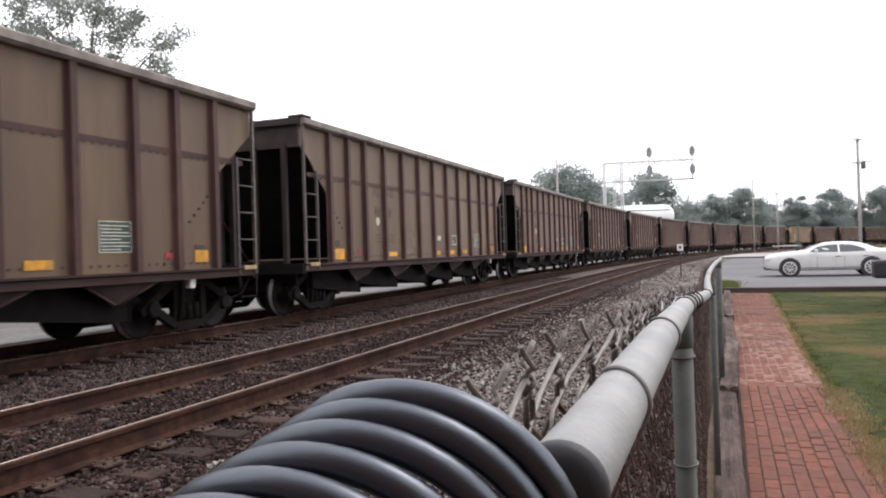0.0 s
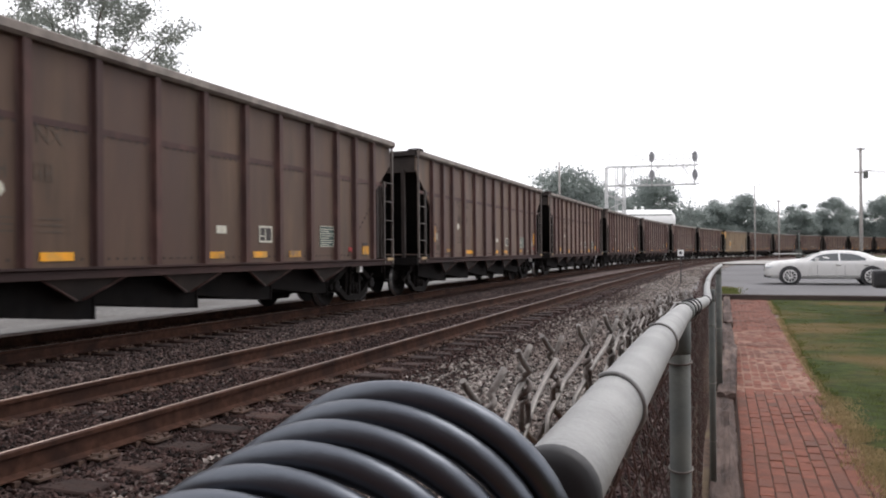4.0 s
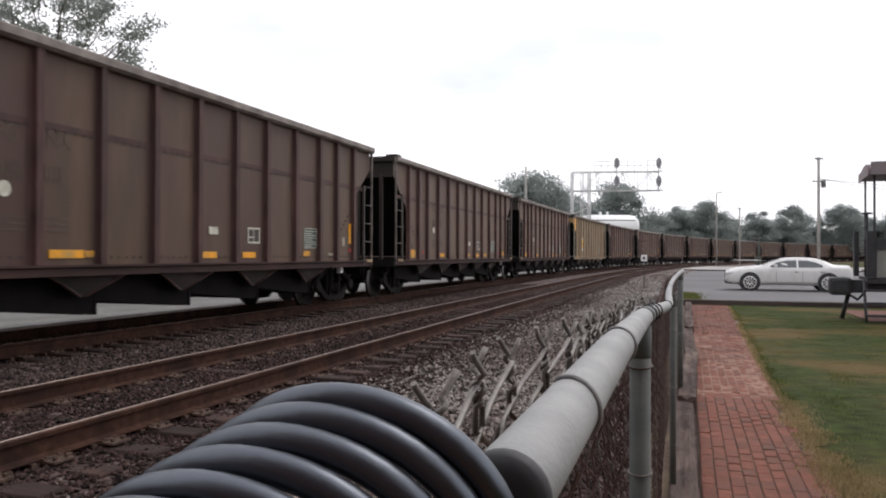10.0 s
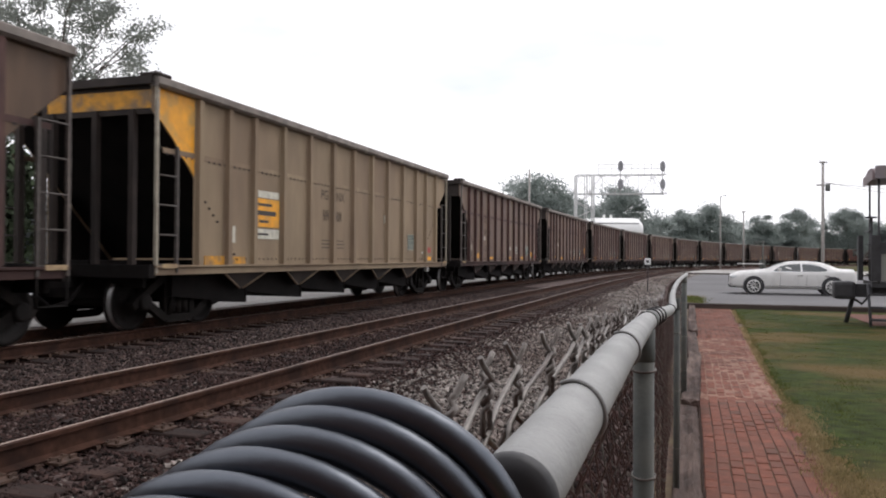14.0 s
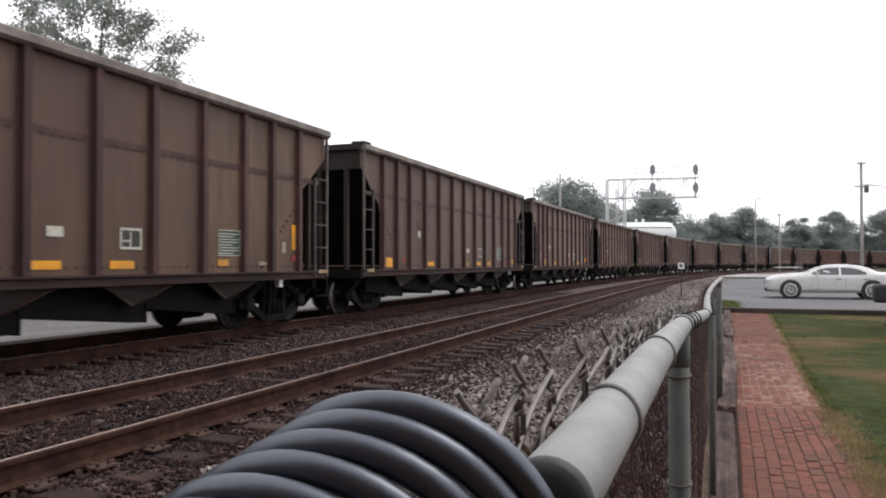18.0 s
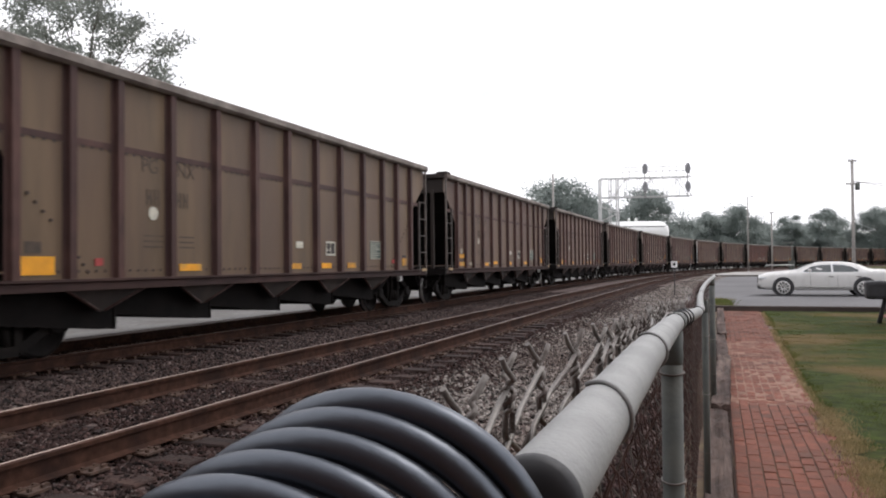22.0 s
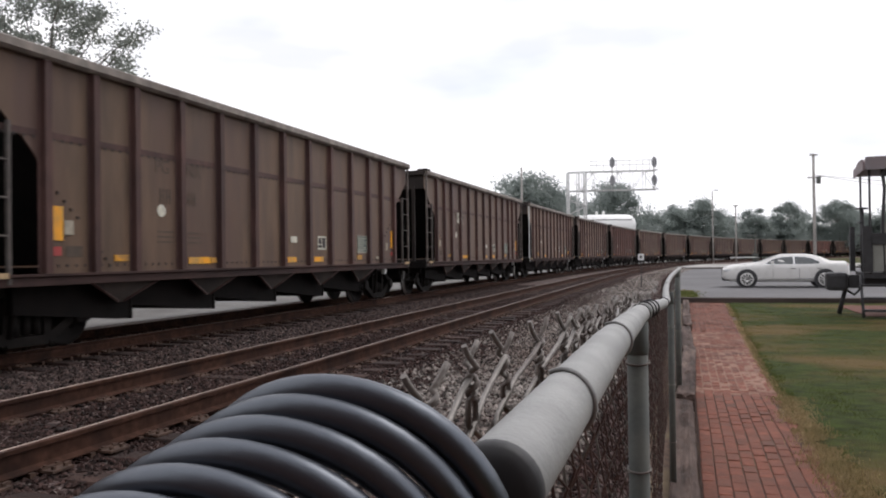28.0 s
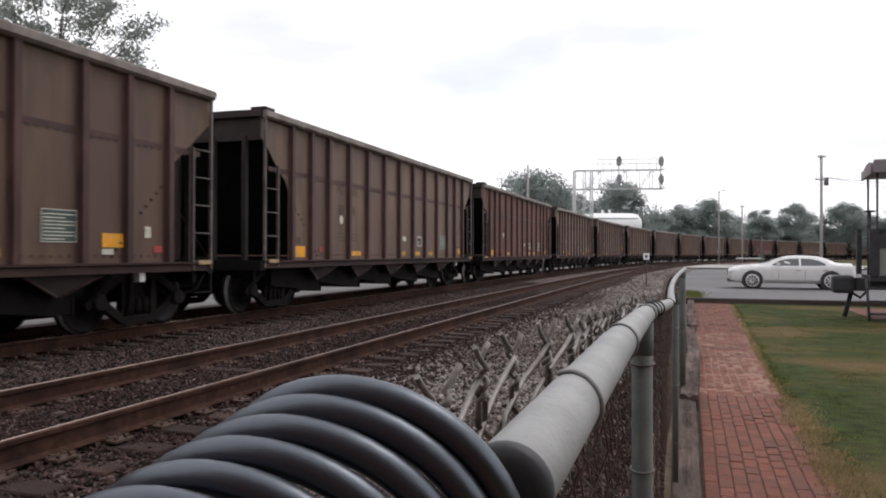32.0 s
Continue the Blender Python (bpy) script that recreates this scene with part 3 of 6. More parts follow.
for sx in (-0.082, 0.082, 0.155, -0.155):
    for sy in (-0.05, 0.05):
        box(plate_bm, sx - 0.011, sy - 0.011, 0.118, sx + 0.011, sy + 0.011, 0.142)
for sy in (-0.15, 0.15):
    box(plate_bm, -0.085, sy - 0.022, 0.075, 0.085, sy + 0.022, 0.118)
PLATE = mesh_of("tie_plate", plate_bm, "plate")
rng_t = np.random.default_rng(5)
for name, off, label in (("track_near", NEAR, "empty rusty railway track on worn timber ties"), ("track_far", FAR, "railway track under the passing coal train")):
    track = thing(name, label, "railway track", kind="structure")
    for side in (-0.7525, 0.7525):
        rail = part("rail", strip("rail", RAIL_OUT, s_rail, off + side, "rail"), None, track, "rust-brown steel rail")
        part("rail_head", strip("rail_head", HEAD_OUT, s_rail, off + side, "railhead"), None, rail, "worn shiny running surface")
    s, far_v, far_f = -6.0, [], []
    while s < 330:
        skew, lift, slide = rng_t.normal(0, 1.0), rng_t.normal(-0.006, 0.009), rng_t.normal(0, 0.03)
        if s < (44 if off == NEAR else 22):
            t = part("tie", TIE, None, track, at=on_track(s, off + slide, lift - 0.004) @ pose(0, 0, 0, 0, 0, skew))
            for side in (-0.7525, 0.7525):
                part("tie_plate", PLATE, None, t, at=pose(side - slide, 0, 0.004 - lift))
        else:
            x, y, th = on_line(s, off)
            k = len(far_v)
            for a, b, c in ((-1.3, -0.115, 0.1), (1.3, -0.115, 0.1), (1.3, 0.115, 0.1), (-1.3, 0.115, 0.1), (-1.3, -0.115, 0), (1.3, -0.115, 0), (1.3, 0.115, 0), (-1.3, 0.115, 0)):
                far_v.append((x + a * math.cos(th) + b * math.sin(th), y - a * math.sin(th) + b * math.cos(th), c))
            far_f += [(k, k + 1, k + 2, k + 3), (k + 4, k + 5, k + 1, k), (k + 5, k + 6, k + 2, k + 1), (k + 6, k + 7, k + 3, k + 2), (k + 7, k + 4, k, k + 3)]
        s += 0.54 + rng_t.normal(0, 0.02)
    part("distant_ties", raw("distant_ties", far_v, far_f, "tie"), None, track, "worn timber ties further along", kind="stuff")

# ---- the coal train ----
HALF, TOP, SILL, WIDE = 7.25, 3.91, 1.05, 1.585
POSTS = [-6.12, -5.27, -4.44, -3.36, -2.25, -1.13, -0.03, 1.08, 2.15, 3.28, 4.38, 5.25, 6.17]


def truck(car, y):
    """Two side frames, a bolster, springs and two wheelsets under one end of a car."""
    wheels = []
    tr = part("truck", boxes((-0.95, y - 0.2, 0.42, 0.95, y + 0.2, 0.72), (-0.3, y - 0.3, 0.72, 0.3, y + 0.3, 0.95), (-0.86, y - 0.7, 0.74, 0.86, y + 0.7, 0.93)), "under", car, "sooty cast-steel truck in shade-dark colour")
    for sx in (-1, 1):
        bm = bmesh.new()
        prof = [(y - 1.12, 0.40), (y - 1.12, 0.60), (y - 0.72, 0.66), (y - 0.36, 0.86), (y + 0.36, 0.86), (y + 0.72, 0.66), (y + 1.12, 0.60), (y + 1.12, 0.40), (y + 0.80, 0.44), (y + 0.34, 0.16), (y - 0.34, 0.16), (y - 0.80, 0.44)]
        # frame as bars with openings
        for a, b in ((0, 2), (2, 3), (3, 4), (4, 5), (5, 7), (8, 9), (9, 10), (10, 11)):
            p, q = prof[a], prof[b]
            d = Vector((q[0] - p[0], q[1] - p[1])).normalized()
            n2 = Vector((-d.y, d.x)) * 0.065
            prism(bm, [(p[0] + n2.x, p[1] + n2.y), (q[0] + n2.x, q[1] + n2.y), (q[0] - n2.x, q[1] - n2.y), (p[0] - n2.x, p[1] - n2.y)], "x", sx * 1.0 - 0.06, sx * 1.0 + 0.06)
        for yy in (y - 0.33, y + 0.33):
            box(bm, sx * 1.0 - 0.055, yy - 0.06, 0.2, sx * 1.0 + 0.055, yy + 0.06, 0.84)
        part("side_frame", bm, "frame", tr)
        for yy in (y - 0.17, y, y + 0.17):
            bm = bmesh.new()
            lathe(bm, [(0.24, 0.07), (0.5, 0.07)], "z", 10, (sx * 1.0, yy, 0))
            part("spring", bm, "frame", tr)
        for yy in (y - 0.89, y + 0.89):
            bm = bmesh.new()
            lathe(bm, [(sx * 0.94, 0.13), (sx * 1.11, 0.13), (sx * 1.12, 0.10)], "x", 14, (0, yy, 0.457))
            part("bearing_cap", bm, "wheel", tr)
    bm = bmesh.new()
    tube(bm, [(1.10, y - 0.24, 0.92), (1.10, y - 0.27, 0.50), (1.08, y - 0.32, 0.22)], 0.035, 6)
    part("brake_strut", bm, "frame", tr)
    for yy in (y - 0.89, y + 0.89):
        bm = bmesh.new()
        for sx in (-1, 1):
            lathe(bm, [(sx * 0.68, 0.485), (sx * 0.71, 0.485), (sx * 0.715, 0.457), (sx * 0.80, 0.452), (sx * 0.80, 0.39), (sx * 0.765, 0.37), (sx * 0.75, 0.17), (sx * 0.82, 0.15), (sx * 0.82, 0.09)], "x", 28)
        lathe(bm, [(-0.9, 0.08), (0.9, 0.08)], "x", 12)
        for k in range(5):
            a = k * 1.2566
            for sx in (-1, 1):
                box(bm, sx * 0.757 - 0.014, 0.27 * math.cos(a) - 0.03, 0.27 * math.sin(a) - 0.03, sx * 0.757 + 0.014, 0.27 * math.cos(a) + 0.03, 0.27 * math.sin(a) + 0.03)
        w = part("wheelset", bm, "wheel", car, "grimy steel wheels in shade-dark colour on their axle")
        w.matrix_parent_inverse = pose(0, yy, 0.457)
        for sx in (-1, 1):
            b2 = bmesh.new()
            lathe(b2, [(sx * 0.722, 0.4585), (sx * 0.798, 0.4545)], "x", 28, caps=False)
            part("tread", b2, "bright", w, "polished wheel tread")
        wheels.append(w)
    return wheels


def add_text(bm, word, size, m):
    """Adds flat lettering to a mesh at a pose."""
    cu = bpy.data.curves.new("lettering", "FONT")
    cu.body, cu.size, cu.extrude, cu.space_character = word, size, 0.001, 0.95
    ob = new("lettering", cu)
    me = bpy.data.meshes.new_from_object(ob.evaluated_get(bpy.context.evaluated_depsgraph_get()))
    bpy.data.objects.remove(ob)
    me.transform(m)
    bm.from_mesh(me)
    bpy.data.meshes.remove(me)


def coal_car(sheet_mat, label, marks, corner="", patch=False, rib_mat="rib"):
    """An open-top hopper car about its middle, rail tops at height nought; +y is the far end."""
    car = thing("hopper_car", label, "freight car", group="coal hopper cars of the train")
    for sx in (-1, 1):
        def X(a):
            return sx * (WIDE + a)
        # side sheets, cut back on a slope at both ends
        bm = bmesh.new()
        rag = random.Random(len(label) + len(marks))
        near_cut = [(-HALF + 1.06 * f + rag.uniform(-0.02, 0.02), 3.40 - 0.92 * f ** 1.15 + rag.uniform(-0.035, 0.035)) for f in (0.05, 0.15, 0.25, 0.35, 0.45, 0.55, 0.65, 0.75, 0.85, 0.95)]
        prism(bm, [(-HALF, TOP - 0.08), (-HALF, 3.42)] + near_cut + [(-HALF + 1.06, 2.46), (-HALF + 1.06, SILL), (HALF - 1.02, SILL), (HALF - 1.02, 2.54), (HALF, 3.36), (HALF, TOP - 0.08)], "x", X(-0.09), X(-0.115))
        part("side_sheet", bm, sheet_mat, car)
        # lap seam at two thirds of the height
        bm = bmesh.new()
        box(bm, min(X(-0.09), X(-0.082)), -HALF + 0.25, 2.80, max(X(-0.09), X(-0.082)), HALF - 0.25, 2.885)
        part("lap_seam", bm, rib_mat, car)
        # bolt heads along the seam and the sill, and slanting rows on the end panels
        bm = bmesh.new()
        for a in np.arange(-HALF + 0.35, HALF - 0.3, 0.155):
            box(bm, min(X(-0.085), X(-0.079)), a - 0.020, 2.770, max(X(-0.085), X(-0.079)), a + 0.020, 2.808)
        for a in np.arange(-HALF + 1.2, HALF - 1.15, 0.155):
            box(bm, min(X(-0.085), X(-0.079)), a - 0.018, 1.13, max(X(-0.085), X(-0.079)), a + 0.018, 1.166)
        for e in (-1, 1):
            for yy, zz in [(e * (6.02 - 0.115 * k), 2.21 - 0.105 * k) for k in range(5)] + [(e * (5.20 - 0.08 * k), 1.43 - 0.097 * k) for k in range(4)]:
                box(bm, min(X(-0.09), X(-0.068)), yy - 0.017, zz - 0.017, max(X(-0.09), X(-0.068)), yy + 0.017, zz + 0.017)
        part("bolt_row", bm, "bolt", car, kind="stuff")
        # top chord: a wide capped channel
        bm = bmesh.new()
        prism(bm, [(X(-0.13), TOP - 0.12), (X(0.0), TOP - 0.13), (X(0.05), TOP - 0.09), (X(0.05), TOP + 0.01), (X(-0.02), TOP + 0.045), (X(-0.13), TOP + 0.045)], "y", -HALF - 0.02, HALF + 0.02)
        part("top_chord", bm, "chord", car, "worn pale-edged top chord")
        # side sill
        bm = bmesh.new()
        prism(bm, [(X(-0.12), SILL), (X(0.02), SILL), (X(0.02), SILL - 0.03), (X(-0.02), SILL - 0.05), (X(-0.02), SILL - 0.15), (X(-0.12), SILL - 0.15)], "y", -HALF, HALF)
        part("side_sill", bm, "sill" if rib_mat == "rib" else rib_mat, car)
        # side posts of hat section
        far_posts = bmesh.new()
        for yy in POSTS:
            bm = bmesh.new()
            prism(bm, [(X(-0.088), yy - 0.105), (X(-0.075), yy - 0.075), (X(0.0), yy - 0.055), (X(0.0), yy + 0.055), (X(-0.075), yy + 0.075), (X(-0.088), yy + 0.105)], "z", SILL + 0.005, TOP - 0.12)
            if sx > 0:
                part("side_post", bm, rib_mat, car)
            else:
                join(far_posts, bm)
        if sx < 0:
            part("far_side_framing", far_posts, rib_mat, car, kind="stuff")
        # corner ladders: two stiles and five rungs
        for e in (-1, 1):
            y0, y1 = e * (HALF - 0.03), e * (HALF - 0.52)
            white = corner == "white" and e < 0
            stile = boxes((min(X(-0.05), X(0)), y0 - (0.012 if white else 0.024), 0.93, max(X(-0.05), X(0)), y0 + (0.012 if white else 0.024), TOP - 0.12))
            ladder = part("ladder", stile, "white_post" if white else "white_worn" if corner == "yellow" else "stile", car, "white-painted corner ladder" if white else "worn steel corner ladder")
            bm = boxes((min(X(-0.05), X(0)), y1 - 0.024, 0.93, max(X(-0.05), X(0)), y1 + 0.024, 2.92))
            part("inner_stile", bm, "grab", ladder)
            far_rungs = bmesh.new()
            for k in range(4 if e < 0 else 5):
                bm = bmesh.new()
                tube(bm, [(X(-0.015), y0, 1.06 + 0.46 * k), (X(-0.015), y1, 1.06 + 0.46 * k)], 0.015, 6)
                if sx > 0:
                    part("rung", bm, "grab", ladder)
                else:
                    join(far_rungs, bm)
            if sx < 0:
                part("rungs", far_rungs, "grab", ladder, kind="stuff")
                continue
            # stirrup step under the corner, and the pale tag on the sill end
            if e > 0:
                bm = bmesh.new()
                tube(bm, [(X(-0.02), y0, 0.92), (X(-0.02), y0, 0.54), (X(-0.02), y1, 0.54), (X(-0.02), y1, 0.92)], 0.015, 6)
                part("stirrup_step", bm, "frame", ladder)
            bm = boxes((min(X(0.018), X(0.026)), min(y0, y1) + 0.10, 1.005, max(X(0.018), X(0.026)), max(y0, y1) - 0.04, 1.075))
            part("corner_tag", bm, "corner_tag", car, "worn cream tag on the sill end")
    for e in (-1, 1):
        bm = boxes((-WIDE + 0.1, e * (HALF - 0.05) - 0.02, 3.37, WIDE - 0.1, e * (HALF - 0.05) + 0.02, TOP - 0.02), (-WIDE + 0.05, e * HALF - 0.07, TOP - 0.1, WIDE - 0.05, e * HALF + 0.05, TOP + 0.03))
        part("end_panel", bm, "end", car)
        if e < 0:
            bm = bmesh.new()
            soft_box(bm, WIDE - 0.30, -HALF - 0.06, TOP + 0.03, WIDE + 0.04, -HALF + 0.30, TOP + 0.085, 0.025, 2)
            part("corner_cap", bm, "end", car)
        bm = bmesh.new()
        yo, yi = e * (HALF - 0.06), e * (HALF - 2.55)
        v = [bm.verts.new(p) for p in ((-WIDE + 0.12, yo, 3.45), (WIDE - 0.12, yo, 3.45), (WIDE - 0.12, yi, 1.15), (-WIDE + 0.12, yi, 1.15), (-WIDE + 0.12, yo - e * 0.04, 3.45), (WIDE - 0.12, yo - e * 0.04, 3.45), (WIDE - 0.12, yi - e * 0.04, 1.15), (-WIDE + 0.12, yi - e * 0.04, 1.15))]
        for f in ((0, 1, 2, 3), (7, 6, 5, 4), (0, 4, 5, 1), (1, 5, 6, 2), (2, 6, 7, 3), (3, 7, 4, 0)):
            bm.faces.new([v[i] for i in f])
        bmesh.ops.recalc_face_normals(bm, faces=bm.faces[:])
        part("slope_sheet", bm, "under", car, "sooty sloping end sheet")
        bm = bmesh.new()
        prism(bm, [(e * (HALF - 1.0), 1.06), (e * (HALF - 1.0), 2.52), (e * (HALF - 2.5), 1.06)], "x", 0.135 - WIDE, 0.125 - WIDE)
        part("inner_gusset", bm, "under", car, "sooty shade-dark inner face under the sloping sheet")
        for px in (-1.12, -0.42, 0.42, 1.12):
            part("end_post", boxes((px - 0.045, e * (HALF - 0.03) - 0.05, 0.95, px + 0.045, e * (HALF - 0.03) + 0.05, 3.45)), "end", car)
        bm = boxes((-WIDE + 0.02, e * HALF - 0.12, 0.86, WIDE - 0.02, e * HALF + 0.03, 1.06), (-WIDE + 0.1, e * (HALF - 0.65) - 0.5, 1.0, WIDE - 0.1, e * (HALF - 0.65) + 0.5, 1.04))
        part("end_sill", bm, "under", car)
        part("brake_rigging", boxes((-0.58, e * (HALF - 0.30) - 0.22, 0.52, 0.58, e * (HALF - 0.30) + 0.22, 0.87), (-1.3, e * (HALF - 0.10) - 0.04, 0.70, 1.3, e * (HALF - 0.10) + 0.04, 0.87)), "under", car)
        bm = boxes((-0.11, e * (HALF + 0.3) - 0.32, 0.70, 0.11, e * (HALF + 0.3) + 0.32, 0.94))
        soft_box(bm, -0.17, e * (HALF + 0.72) - 0.15, 0.64, 0.17, e * (HALF + 0.72) + 0.15, 0.98, 0.05)
        part("coupler", bm, "under", car)
        bm = bmesh.new()
        tube(bm, [(0.25, e * HALF, 0.8), (0.27, e * (HALF + 0.3), 0.5), (0.2, e * (HALF + 0.62), 0.42), (0.12, e * (HALF + 0.8), 0.6)], 0.028, 7)
        part("air_hose", bm, "under", car)
        if corner == "yellow" and e < 0:
            bm = bmesh.new()
            prism(bm, [(-HALF + 0.06, TOP - 0.13), (-HALF + 0.06, 3.42)] + near_cut[1:] + [(-HALF + 1.05, 2.50), (-HALF + 1.05, TOP - 0.13)], "x", WIDE - 0.091, WIDE - 0.084)
            part("corner_patch", bm, "yellow", car, "yellow-painted corner panel")
            part("end_band", boxes((-WIDE + 0.14, -HALF + 0.022, 3.46, WIDE - 0.14, -HALF + 0.032, 3.74)), "yellow_worn", car, "worn yellow band across the end")
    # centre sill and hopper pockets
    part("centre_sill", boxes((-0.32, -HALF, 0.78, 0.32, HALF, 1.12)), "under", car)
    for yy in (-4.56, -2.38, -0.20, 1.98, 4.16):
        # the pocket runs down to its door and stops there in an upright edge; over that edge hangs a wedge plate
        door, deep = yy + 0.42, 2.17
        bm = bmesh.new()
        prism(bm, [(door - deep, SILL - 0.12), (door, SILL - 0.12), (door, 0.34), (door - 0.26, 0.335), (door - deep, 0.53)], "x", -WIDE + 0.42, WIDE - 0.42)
        pocket = part("hopper_pocket", bm, "under", car, "sooty shade-dark discharge pocket with a sloping floor")
        bm = bmesh.new()
        x0, x1 = (WIDE - 0.13), (WIDE - 0.24)
        ring = [bm.verts.new(q) for q in ((x0, yy - 0.72, SILL - 0.14), (x0, yy + 0.72, SILL - 0.14), (x1, yy + 0.05, 0.60), (x1, yy - 0.05, 0.60))]
        back = [bm.verts.new((v.co.x - 0.04, v.co.y, v.co.z)) for v in ring]
        bm.faces.new(ring)
        bm.faces.new(back[::-1])
        for i in range(4):
            bm.faces.new((ring[i], back[i], back[(i + 1) % 4], ring[(i + 1) % 4]))
        bmesh.ops.recalc_face_normals(bm, faces=bm.faces[:])
        part("hopper_side", bm, "hopper", pocket, "dusty wedge-shaped side plate")
        bm = bmesh.new()
        for side in (-1, 1):
            tube(bm, [(WIDE - 0.125, yy + side * 0.70, SILL - 0.15), (WIDE - 0.235, yy + side * 0.05, 0.61)], 0.018, 5)
        part("wedge_flange", bm, rib_mat, pocket)
        part("discharge_door", boxes((-WIDE + 0.40, door - 0.02, 0.32, WIDE - 0.40, door + 0.02, 0.62)), "under", pocket)
    part("brake_valve", boxes((1.40, 5.54, 0.76, 1.50, 5.66, 0.93)), "alloy", car, "small bright brake valve under the sill")
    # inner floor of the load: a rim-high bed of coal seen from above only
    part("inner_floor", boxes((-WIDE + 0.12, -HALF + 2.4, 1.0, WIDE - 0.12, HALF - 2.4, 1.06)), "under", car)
    wheels = truck(car, -HALF + 1.29) + truck(car, HALF - 1.17)
    # stencils and tags on the near side
    for kind, y0, z0, w, h in marks:
        y0 += 0.28 + 0.2 * min(1, max(0, (y0 + 2) / 4))
        xs = WIDE - 0.086
        if kind == "box":
            bm = boxes((xs, y0, z0, xs + 0.005, y0 + w, z0 + h))
            mk = part("test_panel", bm, "dark_mark", car, "dark stencil box with a white outline")
            t = 0.035
            bm = boxes((xs + 0.004, y0, z0, xs + 0.009, y0 + w, z0 + t), (xs + 0.004, y0, z0 + h - t, xs + 0.009, y0 + w, z0 + h), (xs + 0.004, y0, z0 + t, xs + 0.009, y0 + t, z0 + h - t), (xs + 0.004, y0 + w - t, z0 + t, xs + 0.009, y0 + w, z0 + h - t), (xs + 0.004, y0 + w * 0.45, z0 + t, xs + 0.009, y0 + w * 0.5, z0 + h - t), (xs + 0.004, y0 + t, z0 + h * 0.35, xs + 0.009, y0 + w * 0.45, z0 + h * 0.42))
            part("outline", bm, "white_mark", mk)
        elif kind == "placard":
            mk = part("placard", boxes((xs, y0, z0, xs + 0.005, y0 + w, z0 + h)), "green_mark", car, "dull green placard with rows of small writing")
            bm = boxes((xs + 0.004, y0, z0, xs + 0.008, y0 + w, z0 + 0.012), (xs + 0.004, y0, z0 + h - 0.012, xs + 0.008, y0 + w, z0 + h), (xs + 0.004, y0, z0 + 0.012, xs + 0.008, y0 + 0.012, z0 + h - 0.012), (xs + 0.004, y0 + w - 0.012, z0 + 0.012, xs + 0.008, y0 + w, z0 + h - 0.012))
            for k in range(8):
                zz = z0 + 0.035 + k * (h - 0.06) / 8
                box(bm, xs + 0.004, y0 + 0.04, zz, xs + 0.008, y0 + w * (0.93 if k % 3 else 0.66), zz + 0.014)
            part("writing", bm, "white_mark", mk, kind="stuff")
        elif kind == "dot":
            bm = bmesh.new()
            lathe(bm, [(xs, w), (xs + 0.006, w)], "x", 14, (0, y0, z0))
            part("round_tag", bm, "white_mark", car, "pale round tag")
        elif kind == "letters":
            # faded initials; the number and the small print below stay plain strokes
            faded = bmesh.new()
            for word, dy in (("PG", 0.0), ("NX", 0.77)):
                add_text(faded, word, 0.30, pose(xs + 0.001, y0 - 0.05 + dy, z0 + 0.03, 90, 0, 90))
            for dy in (0.11, 0.27, 0.76, 0.92):
                a = y0 - 0.05 + dy
                join(faded, boxes((xs, a, z0 - 0.44, xs + 0.003, a + 0.03, z0 - 0.21), (xs, a + 0.08, z0 - 0.44, xs + 0.003, a + 0.11, z0 - 0.21), (xs, a + 0.03, z0 - 0.35, xs + 0.003, a + 0.08, z0 - 0.31)))
            for dy, w2 in ((0.0, 0.42), (0.77, 0.36)):
                for dz in (-1.06, -0.98, -0.90):
                    join(faded, boxes((xs, y0 + dy, z0 + dz, xs + 0.002, y0 + dy + w2, z0 + dz + 0.022)))
            part("faded_lettering", faded, "letter_mark", car, "faded dark lettering on the side", kind="stuff")
        elif kind == "smear":
            # a pale dusty smear: a ragged band on top, two uprights, a spread foot
            bm = bmesh.new()
            for out in ([(0, 0.55), (0.06, 0.66), (0.20, 0.72), (0.30, 0.62), (0.86, 0.60), (0.86, 0.46), (0, 0.45)], [(0, 0.45), (0.24, 0.45), (0.20, 0.36), (0.22, 0.22), (0, 0.22)], [(0.44, 0.455), (0.58, 0.455), (0.55, 0.30), (0.58, 0.22), (0.46, 0.22), (0.43, 0.34)], [(0, 0.22), (0.62, 0.22), (0.80, 0.15), (0.70, 0.03), (0.4, 0.0), (0.0, 0.01)]):
                prism(bm, [(y0 + a * w, z0 + b * h) for a, b in out], "x", xs, xs + 0.0025)
            part("dust_smear", bm, "smear", car, "pale dusty smear on the side")
        elif kind == "box_faint":
            part("faded_panel", boxes((xs, y0, z0, xs + 0.003, y0 + w, z0 + h)), "letter_mark", car)
        else:
            part({"yellow": "yellow_tag", "white_mark": "white_tag", "red_mark": "red_tag", "grey_mark": "faded_tag", "dark_mark": "dark_tag", "yellow_worn": "worn_yellow_tag", "white_worn": "worn_pale_tag"}[kind], boxes((xs, y0, z0, xs + (0.013 if kind == "dark_mark" else 0.010), y0 + w, z0 + h)), kind, car)
    if patch:
        xs = WIDE - 0.086
        mk = part("number_patch", boxes((xs, -3.68, 2.42, xs + 0.006, -3.02, 2.78)), "white_mark", car, "white patch with dark letters")
        for word, yy in (("N", -3.64), ("X", -3.32)):
            cu = bpy.data.curves.new("letter", "FONT")
            cu.body, cu.size, cu.extrude = word, 0.40, 0.002
            ob = new("letter", cu)
            dg = bpy.context.evaluated_depsgraph_get()
            me = bpy.data.meshes.new_from_object(ob.evaluated_get(dg))
            bpy.data.objects.remove(ob)
            me.materials.clear()
